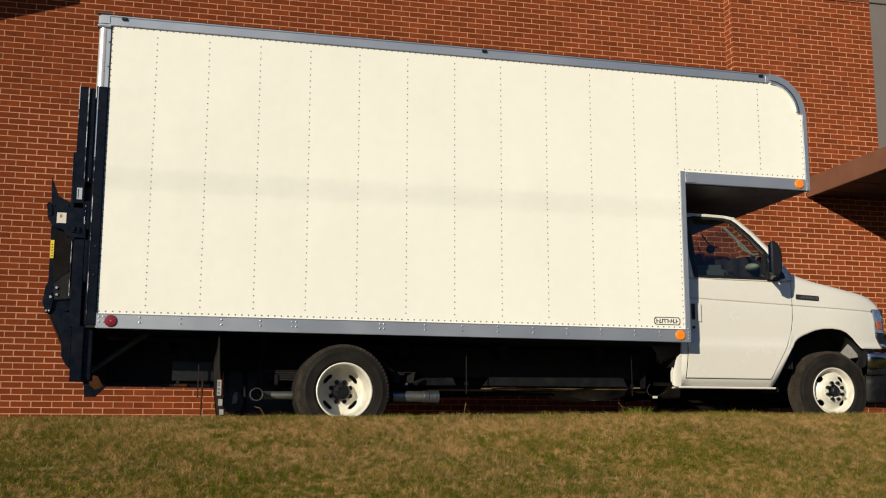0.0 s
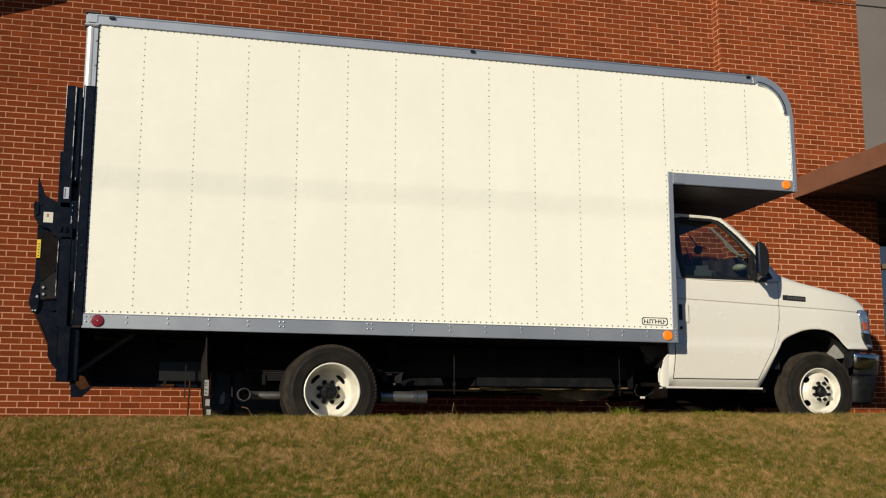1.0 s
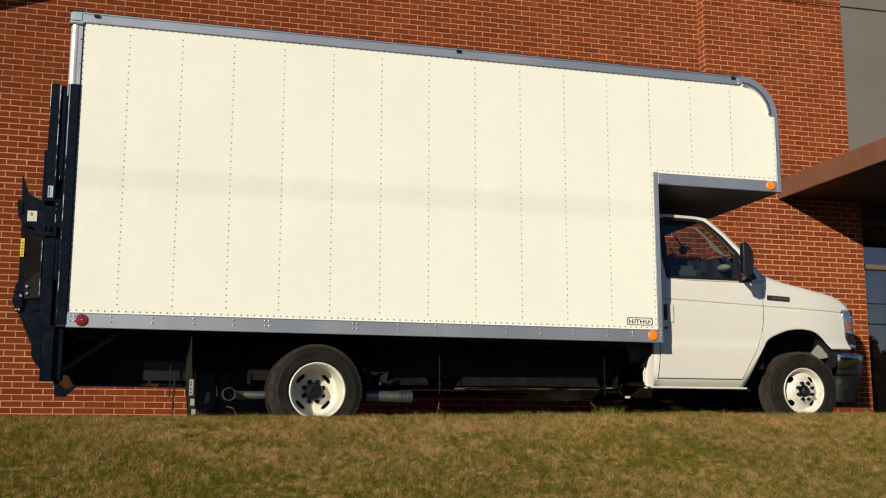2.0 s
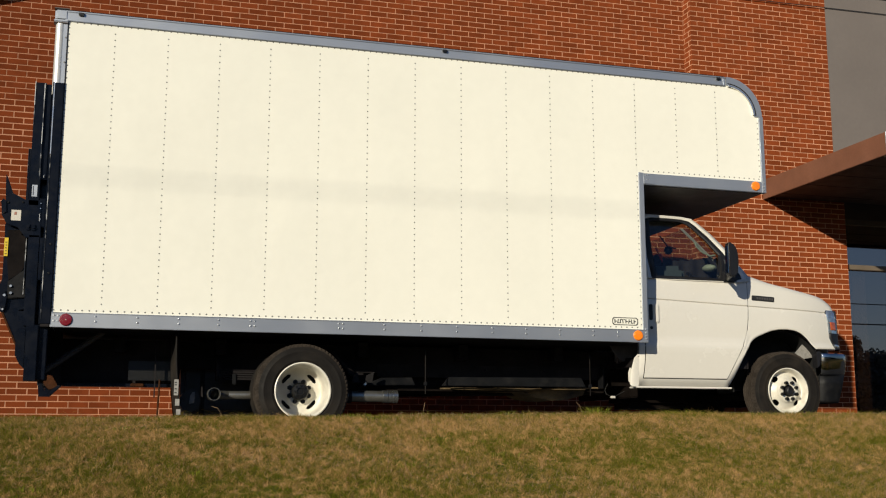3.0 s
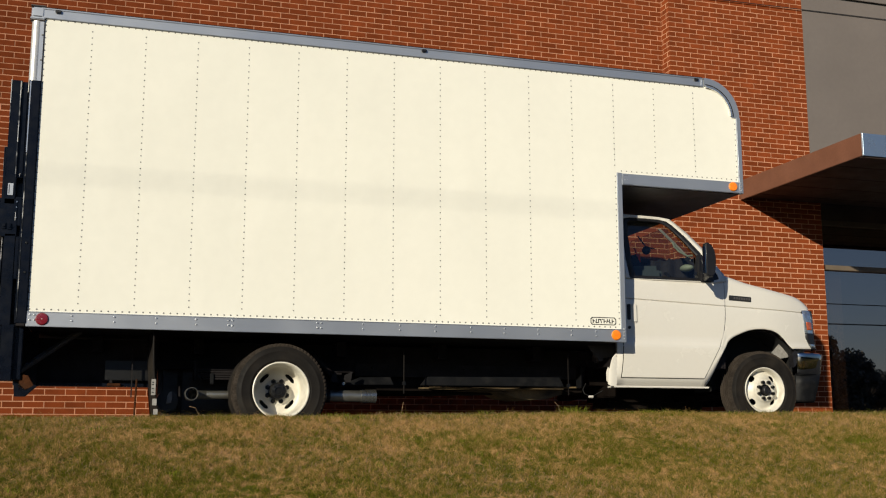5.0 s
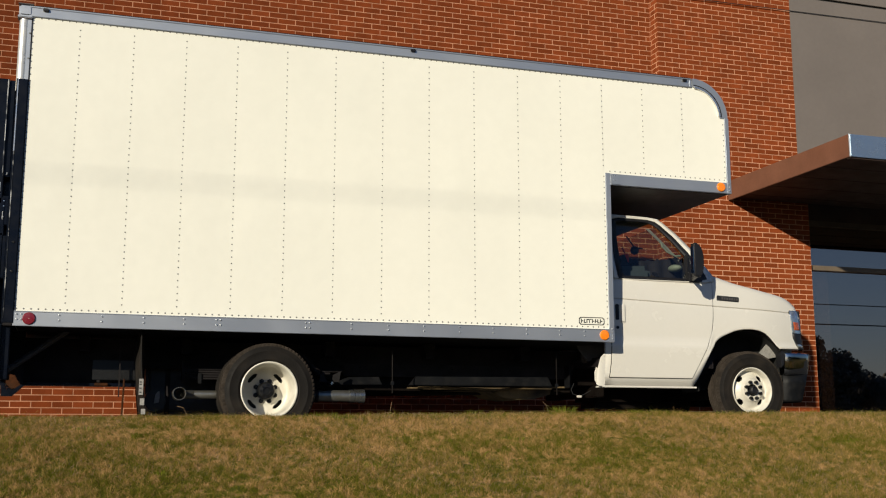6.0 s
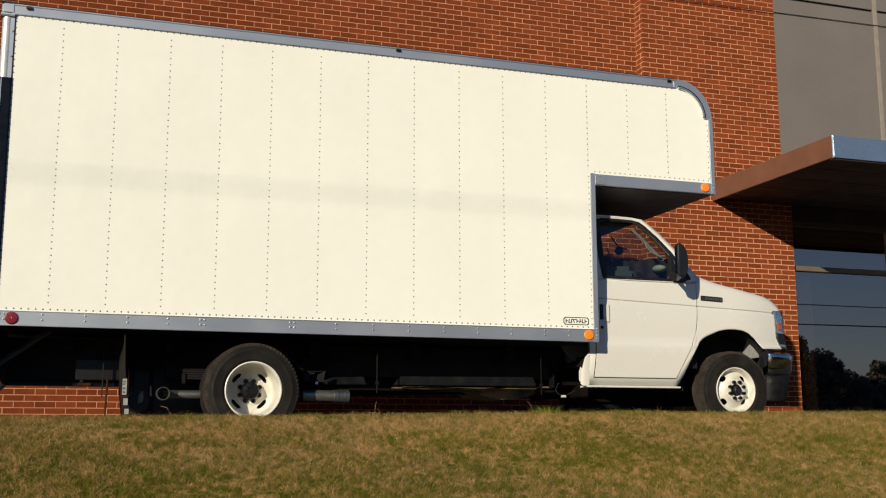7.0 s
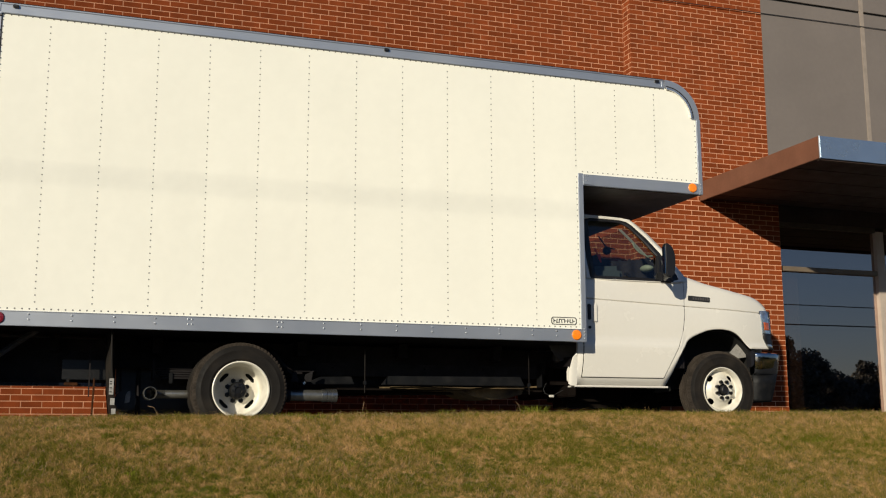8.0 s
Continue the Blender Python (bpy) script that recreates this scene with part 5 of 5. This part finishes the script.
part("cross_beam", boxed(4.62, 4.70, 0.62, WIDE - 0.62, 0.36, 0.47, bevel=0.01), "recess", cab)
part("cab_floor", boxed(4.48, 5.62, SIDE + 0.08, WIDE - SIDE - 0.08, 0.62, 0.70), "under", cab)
part("front_axle", tube(bmesh.new(), (6.075, 0.40, 0.41), (6.075, WIDE - 0.40, 0.41), 0.05, 12), "under", cab)
part("bulkhead", boxed(5.62, 5.66, SIDE + 0.1, WIDE - SIDE - 0.1, 0.62, 1.42), "under", cab)

# inside of the cab
part("dashboard", plate(bmesh.new(), [(5.20, 0.9), (5.62, 0.9), (5.62, 1.44), (5.45, 1.46), (5.25, 1.38)], SIDE + 0.1, WIDE - SIDE - 0.1, 0.02), "seat", cab, "grey dashboard")
for y in (0.42, 1.50):
    bm = box(bmesh.new(), 4.78, 5.24, y, y + 0.5, 0.90, 1.04, bevel=0.04)
    box(bm, 4.68, 5.15, y, y + 0.5, 1.0, 1.555, bevel=0.05, m=Matrix.Translation((4.67, 0, 1.0)) @ Matrix.Rotation(radians(-3), 4, "Y") @ Matrix.Translation((-4.67, 0, -1.0)))
    if y > 1:
        box(bm, 4.70, 4.79, y + 0.13, y + 0.37, 1.50, 1.62, bevel=0.04)
    part("seat", bm, "seat", cab, "grey vinyl seat", smooth=True)
wheel_tilt = Matrix.Translation((5.16, 0.67, 1.38)) @ Matrix.Rotation(radians(-58), 4, "Y")
bm = bmesh.new()
for k in range(28):
    a, b = 2 * math.pi * k / 28, 2 * math.pi * (k + 1) / 28
    tube(bm, wheel_tilt @ Vector((0.19 * math.cos(a), 0.19 * math.sin(a), 0)), wheel_tilt @ Vector((0.19 * math.cos(b), 0.19 * math.sin(b), 0)), 0.014, 8)
for a in (0.5, 2.64, 4.71):
    tube(bm, wheel_tilt @ Vector((0, 0, -0.02)), wheel_tilt @ Vector((0.18 * math.cos(a), 0.18 * math.sin(a), 0)), 0.014, 8)
part("steering_wheel", bm, "trim", cab, smooth=True)
part("rear_view_mirror", boxed(5.19, 5.215, 1.08, 1.34, 1.72, 1.80, bevel=0.012), "trim", cab)
bm = pipe(bmesh.new(), [(5.02, 0.72, 1.90), (5.10, 0.72, 1.80), (5.19, 0.72, 1.785)], 0.007, 8)
bmesh.ops.create_uvsphere(bm, u_segments=14, v_segments=8, radius=0.042, matrix=Matrix.Translation((5.105, 0.72, 1.765)))
part("camera_pod", bm, "trim", cab, smooth=True)
part("hanging_strap", pipe(bmesh.new(), [(4.834, 0.45, 1.735), (4.895, 0.45, 1.605), (4.884, 0.45, 1.685)], 0.008, 6), "belt", cab, "red hanging strap")
both("pillar_trim", lambda: plate(bmesh.new(), [(5.055, 1.915), (5.09, 1.915), (5.205, 1.818), (5.29, 1.74), (5.40, 1.64), (5.39, 1.625), (5.275, 1.725), (5.18, 1.805)], 0.39, 0.40, 0.003), "headliner", cab, "grey inner pillar trim", smooth=False)
both("grab_handle", lambda: pipe(bmesh.new(), [(5.185, 1.0 - 0.645, 1.79), (5.20, 0.35, 1.745), (5.25, 0.35, 1.70), (5.335, 0.35, 1.663), (5.39, 0.355, 1.672)], 0.009, 8), "pillar", cab, "pale curved grab handle")
bm = bmesh.new()
bmesh.ops.create_uvsphere(bm, u_segments=20, v_segments=12, radius=1.0, matrix=Matrix.Translation((5.445, 0.56, 1.585)) @ Matrix.Diagonal((0.058, 0.09, 0.036, 1)))
part("instrument_hood", bm, "pillar", cab, "pale instrument hood", smooth=True)
# dark sheet added for the dim lower part of the side window
bm = bmesh.new()
window_band = random.Random(8)
rows = [[(float(x), 0.66 + 0.015 * math.sin(x * 40), z) for z in (1.40, 1.50, 1.60, 1.683 + 0.02 * math.sin(x * 7) + window_band.uniform(-0.012, 0.012))] for x in np.arange(4.80, 5.60, 0.022)]
thicken(part("dash_cloth", sheet(bm, rows), "window_band", cab, "dark band added across the lower cab window", smooth=True), 0.02)
part("headlining", boxed(4.50, 5.08, SIDE + 0.2, WIDE - SIDE - 0.2, 1.965, 1.985), "headliner", cab)
cab.location.x += 0.02

# ---------------------------------------------------------------- far things: trees and cables behind the camera
def cable(name, a, b, sag, radius, label):
    bm = bmesh.new()
    steps = 24
    points = []
    for n in range(steps + 1):
        s = n / steps
        p = Vector(a).lerp(Vector(b), s)
        p.z -= sag * 4 * s * (1 - s)
        points.append(p)
    for p, q in zip(points, points[1:]):
        tube(bm, p, q, radius, 6, caps=False)
    return tagged(part(name, bm, "cable", smooth=True), label, "cable")


cable("service_cable", (7.5873, 4.3213, 6.1007), (17.4183, 4.3065, 6.1947), 0.0, 0.0061, "thin black cable fixed along the facade")
cable("power_cable", (-40.0, -14.0, 7.89), (60.0, -14.0, 7.89), 0.05, 0.0062, "black overhead cable across the grass bank")
cable("power_cable", (-18.7, -38.0, 6.865), (102.7, -38.0, 7.239), 0.467, 0.037, "black overhead cable along the far trees")
cable("power_cable", (-18.7, -38.4, 8.313), (102.7, -38.4, 8.313), 0.467, 0.028, "black overhead cable along the far trees")


def utility_pole(x, y, high, *lower):
    """A wooden pole with a cross-arm, past the ends of what is seen, that carries the cables."""
    z = bank(0, y) - 0.4
    top = thing("utility_pole", (x, y, z), "weathered wooden utility pole carrying black cables", "pole", "utility poles")
    part("pole", tube(bmesh.new(), (x, y, z), (x, y, high + 0.5), 0.14, 12, 0.10), "bark", top, smooth=True)
    for arm in (high, *lower):
        part("cross_arm", boxed(x - 0.05, x + 0.05, y - 0.55, y + 0.55, arm - 0.11, arm - 0.006, bevel=0.008), "bark", top)


for x in (-40.0, 60.0):
    utility_pole(x, -14.15, 7.89)
for x, high in ((-18.7, 6.865), (102.7, 7.239)):
    utility_pole(x, -38.2, 8.313, high)


def tree(seed):
    """A tree about 7 m high: a tapered trunk, limbs and a crown of many small leaf clumps with gaps."""
    rng = random.Random(seed)
    top = thing("tree", (0, 0, 0), "dark green tree at the far side of the grass", "tree", "far trees")
    bm = bmesh.new()
    tube(bm, (0, 0, -0.4), (0.1, 0.05, 3.0), 0.2, 10, 0.13)
    tube(bm, (0.1, 0.05, 3.0), (0.0, 0.2, 5.8), 0.13, 8, 0.03)
    tips = []
    for n in range(11):
        a, z = rng.uniform(0, 6.28), rng.uniform(0.9, 5.0)
        reach = rng.uniform(0.9, 2.0) * (1.15 - z / 9)
        tip = Vector((reach * math.cos(a), reach * math.sin(a), z + rng.uniform(0.2, 1.0)))
        tube(bm, (0.08, 0.05, z), tip, 0.05, 6, 0.015)
        tips.append(tip)
    part("trunk", bm, "bark", top, smooth=True)
    tips += [Vector((rng.gauss(0, 0.5), rng.gauss(0, 0.5), rng.uniform(4.6, 6.9))) for _ in range(8)]
    places, sizes = [], []
    for tip in tips:
        r = rng.uniform(0.55, 1.05)
        for _ in range(620):
            v = Vector((rng.gauss(0, 1), rng.gauss(0, 1), rng.gauss(0, 0.8)))
            places.append(tip + v.normalized() * r * rng.random() ** 0.5)
            sizes.append(rng.uniform(0.05, 0.135))
    verts, faces = [], []
    for p, s in zip(places, sizes):
        u = Vector((rng.gauss(0, 1), rng.gauss(0, 1), rng.gauss(0, 1))).normalized()
        w = u.orthogonal().normalized() * s
        u = u * s
        k = len(verts)
        verts += [p - u, p - w, p + u, p + w]
        faces.append((k, k + 1, k + 2, k + 3))
    data = bpy.data.meshes.new("crown")
    data.from_pydata([tuple(v) for v in verts], [], faces)
    data.materials.append(M["leaf"])
    crown = new("crown", data)
    crown.parent = top
    return top


SIZES = [(37.8, 1.065), (47.4, 1.073), (49.1, 1.049), (50.5, 0.986), (51.4, 0.884), (52.2, 0.75), (52.8, 0.584), (53.9, 0.71), (55.3, 0.852), (57.6, 0.907)]
kinds = [tree(n + 5) for n in range(3)]
rng = random.Random(11)
spots = [(x + rng.uniform(-0.3, 0.3), -46 + rng.uniform(-2, 2)) for x in [*np.arange(-13.2, 43.5, 2.46), *np.arange(43.5, 68, 1.2), *np.arange(68, 90.7, 3.12)]]
spots += [(x + rng.uniform(-0.3, 0.3), -51) for x in np.arange(50, 70, 1.51)]
spots += [(87 + rng.uniform(-3, 3), y) for y in np.arange(-42, -4, 2.6)]
for n, (x, y) in enumerate(spots):
    m = pose(x, y, bank(0, -40), 0, 0, rng.uniform(0, 360)) @ Matrix.Diagonal((*[rng.uniform(0.95, 1.05) * curve_at(SIZES, x)] * 3, 1))
    if n < 3:
        kinds[n].matrix_basis = m
    else:
        made = copy_thing(kinds[n % 3], m)
        made.scale = m.to_scale()

# ---------------------------------------------------------------- grass
rng = np.random.default_rng(4)


def grass(count, x0, x1, y0, y1, low, high, width):
    """Many bent blades, each of three small faces, with uneven lengths in patches."""
    x, y = rng.uniform(x0, x1, count), rng.uniform(y0, y1, count)
    z = np.array([bank(a, b) for a, b in zip(x, y)]) - 0.004
    tall = rng.uniform(low, high, count) * (0.75 + 0.5 * np.array([noise.noise((a * 1.7, b * 1.7, 8.0)) * 0.5 + 0.5 for a, b in zip(x, y)]))
    tall *= np.array([0.55 + 0.9 * max(0.0, noise.noise((a * 13.0, b * 9.0, 2.0)) + 0.45) for a, b in zip(x, y)])
    turn, lean = rng.uniform(0, 6.283, count), rng.uniform(0.2, 2.3, count) * tall
    side = rng.uniform(0, 6.283, count)
    w = width * rng.uniform(0.6, 1.3, count)
    dx, dy = np.cos(turn) * w, np.sin(turn) * w
    lx, ly = np.cos(side) * lean, np.sin(side) * lean
    ring = np.stack([
        np.stack([x - dx, y - dy, z], 1), np.stack([x + dx, y + dy, z], 1),
        np.stack([x + lx * 0.4 + dx * 0.8, y + ly * 0.4 + dy * 0.8, z + tall * 0.6], 1), np.stack([x + lx * 0.4 - dx * 0.8, y + ly * 0.4 - dy * 0.8, z + tall * 0.6], 1),
        np.stack([x + lx, y + ly, z + tall * 0.95], 1)], 1)
    base = np.arange(count)[:, None] * 5
    quads = (base + [0, 1, 2, 3]).tolist()
    tips = (base + [3, 2, 4]).tolist()
    return ring.reshape(-1, 3), quads + tips


v1, f1 = grass(640000, -1.6, 7.4, -4.3, -1.15, 0.010, 0.034, 0.00105)
v2, f2 = grass(6000, -1.8, 7.6, -1.7, -1.2, 0.024, 0.056, 0.0009)
data = bpy.data.meshes.new("grass")
data.from_pydata(np.concatenate([v1, v2]).tolist(), [], f1 + [tuple(i + len(v1) for i in f) for f in f2])
data.materials.append(M["blade"])
tagged(new("grass", data), "short dormant lawn grass, brown with green tufts", "grass", kind="stuff")


# dead straw lying over the lawn in drifts
def straw(count):
    verts, faces = [], []
    r = random.Random(31)
    while len(faces) < count:
        x, y = r.uniform(-2.4, 8.0), r.uniform(-4.4, -1.2)
        if noise.noise((x * 0.9, y * 0.9, 5.0)) + r.uniform(-0.3, 0.3) < 0.0:
            continue
        a, long, w = r.uniform(0, 6.283), r.uniform(0.010, 0.024), r.uniform(0.0006, 0.0010)
        z = bank(x, y) + r.uniform(0.008, 0.026)
        dx, dy, dz = math.cos(a) * long / 2, math.sin(a) * long / 2, r.uniform(-0.010, 0.014)
        k = len(verts)
        ux, uy = -math.sin(a) * w, math.cos(a) * w
        verts += [(x - dx - ux, y - dy - uy, z - dz), (x - dx + ux, y - dy + uy, z - dz + w), (x + dx + ux, y + dy + uy, z + dz + w), (x + dx - ux, y + dy - uy, z + dz)]
        faces.append((k, k + 1, k + 2, k + 3))
    data = bpy.data.meshes.new("dry_straw")
    data.from_pydata(verts, [], faces)
    data.materials.append(M["straw"])
    tagged(new("dry_straw", data), "dead tan straw lying over the lawn", "straw", kind="stuff")


straw(24000)


# green tufts and dry weeds along the crest
def tuft(x, y, blades, tall, spread, mat, name, label, category):
    r = random.Random(int(x * 1000))
    z = bank(x, y) - 0.005
    verts, faces = [], []
    for _ in range(blades):
        a, d = r.uniform(0, 6.283), r.uniform(0, spread)
        bx, by = x + d * math.cos(a), y + d * math.sin(a) * 0.6
        h, lean, w = tall * r.uniform(0.5, 1.0), r.uniform(0.2, 0.9), r.uniform(0.0012, 0.0024)
        t = r.uniform(0, 6.283)
        k = len(verts)
        lx, ly = math.cos(a) * lean * h, math.sin(a) * lean * h
        ux, uy = math.cos(t) * w, math.sin(t) * w
        verts += [(bx - ux, by - uy, z), (bx + ux, by + uy, z), (bx + lx * 0.35 + ux, by + ly * 0.35 + uy, z + h * 0.6), (bx + lx * 0.35 - ux, by + ly * 0.35 - uy, z + h * 0.6), (bx + lx, by + ly, z + h * 0.95)]
        faces += [(k, k + 1, k + 2, k + 3), (k + 3, k + 2, k + 4)]
    data = bpy.data.meshes.new(name)
    data.from_pydata(verts, [], faces)
    data.materials.append(M[mat])
    return tagged(new(name, data), label, category, kind="stuff")


for x, blades, tall, spread in ((3.40, 130, 0.085, 0.10), (2.73, 40, 0.06, 0.06), (3.93, 120, 0.05, 0.22), (1.69, 90, 0.05, 0.16), (3.02, 60, 0.045, 0.12), (0.95, 60, 0.05, 0.12), (4.6, 80, 0.045, 0.2), (2.45, 70, 0.045, 0.15), (4.15, 150, 0.055, 0.22), (4.95, 130, 0.05, 0.3), (5.45, 120, 0.05, 0.3), (6.0, 120, 0.05, 0.3)):
    tuft(x, -1.39, blades, tall, spread, "fresh", "grass_tuft", "fresh green grass tuft on the bank's crest", "grass")
rng_t = random.Random(21)
for _ in range(46):
    tuft(rng_t.uniform(-1.6, 6.6), rng_t.uniform(-3.9, -1.6), 70, rng_t.uniform(0.025, 0.04), rng_t.uniform(0.06, 0.2), "fresh", "grass_tuft", "fresh green grass tuft in the dry lawn", "grass")
for x, y, path in ((2.05, -1.39, [(0, 0), (0.022, 0.022), (0.047, 0.034), (0.075, 0.036), (0.11, 0.026)]), (2.118, -1.40, [(0, 0), (0.008, 0.06), (0.017, 0.105)]), (0.80, -1.38, [(0, 0), (-0.04, 0.075), (-0.08, 0.085)]), (3.30, -1.38, [(0, 0), (-0.025, 0.075), (-0.05, 0.10)]), (1.93, -1.38, [(0, 0), (0.03, 0.03), (0.06, 0.045)])):
    z = bank(x, y) - 0.004
    bm = pipe(bmesh.new(), [(x + a, y, z + b) for a, b in path], 0.0011, 5)
    tagged(part("weed_stem", bm, "straw"), "dry bent weed stem on the crest of the bank", "weed")



# ---------------------------------------------------------------- bricks
def brick_mesh(name, sx, sy, sz, mat):
    bm = box(bmesh.new(), -sx / 2, sx / 2, -sy / 2, sy / 2, -sz / 2, sz / 2)
    bmesh.ops.bevel(bm, geom=[e for e in bm.edges], offset=0.0025, segments=1, affect="EDGES")
    data = bpy.data.meshes.new(name)
    bm.to_mesh(data)
    bm.free()
    data.materials.append(M[mat])
    return data


def course_run(x0, x1, n, phase):
    """The bricks of course n between x0 and x1 as (middle, length): running bond, cut at the ends."""
    shift = phase + (LONG / 2 if n % 2 else 0.0)
    at = x0 + ((shift - x0) % LONG) - LONG
    while at < x1 - 0.01:
        a, b = max(at, x0 - JOINT / 2), min(at + LONG, x1 + JOINT / 2)
        if b - a > 0.03:
            yield (a + b) / 2, b - a - JOINT
        at += LONG


def brick_field(parent, runs):
    """Bricks of the wall: (centre, size) each. Those of the stretch by the tail of the truck are parts, the others one mesh."""
    rng = random.Random(3)
    single, verts, faces = {}, [], []
    corner = [(-1, -1, -1), (1, -1, -1), (1, 1, -1), (-1, 1, -1), (-1, -1, 1), (1, -1, 1), (1, 1, 1), (-1, 1, 1)]
    count = 0
    for (x, y, z), (sx, sy, sz) in runs:
        off = rng.uniform(-0.0015, 0.0015)
        near = -1.68 < x < -0.46 and z < 4.13 if parent is north else x > 8.11 and 0.78 < z < 3.39 and y < PIER_Y + 0.04
        if near and count < 300:
            key = (round(sx, 3), sy, sz)
            if key not in single:
                single[key] = brick_mesh("brick", sx, sy, sz, "brick")
            ob = new("brick", single[key])
            ob.location, ob.parent = (x, y + off, z), parent
            count += 1
            continue
        k = len(verts)
        verts += [(x + a * sx / 2, y + off + b * sy / 2, z + c * sz / 2) for a, b, c in corner]
        faces += [tuple(k + i for i in f) for f in ((0, 1, 5, 4), (1, 2, 6, 5), (3, 0, 4, 7), (4, 5, 6, 7), (1, 0, 3, 2))]
    data = bpy.data.meshes.new("brickwork")
    data.from_pydata(verts, [], faces)
    data.materials.append(M["bricks"])
    ob = new("brickwork", data)
    ob.parent = parent
    tagged(ob, kind="stuff")


runs = []
for n in range(105):
    z = COURSE_Z + (n + 0.5) * HIGH
    for x, size in course_run(-6.0717, JOG_X, n, -1.3928):
        runs.append(((x, WALL_Y + 0.03, z), (size, 0.06, HIGH - JOINT)))
brick_field(north, runs)
runs = []
for n in range(105):
    z = COURSE_Z + (n + 0.5) * HIGH
    for x, size in course_run(JOG_X + 0.002, PIER_END, n, PIER_END):
        runs.append(((x, PIER_Y + 0.03, z), (size, 0.06, HIGH - JOINT)))
    # the two short sides of the pier
    for side, y1 in ((JOG_X + 0.03, WALL_Y - 0.004), (PIER_END - 0.03, 4.511)):
        for y, size in course_run(PIER_Y + 0.062, y1, n, PIER_Y + 0.07):
            runs.append(((side, y, z), (0.06, size, HIGH - JOINT)))
brick_field(pier, runs)
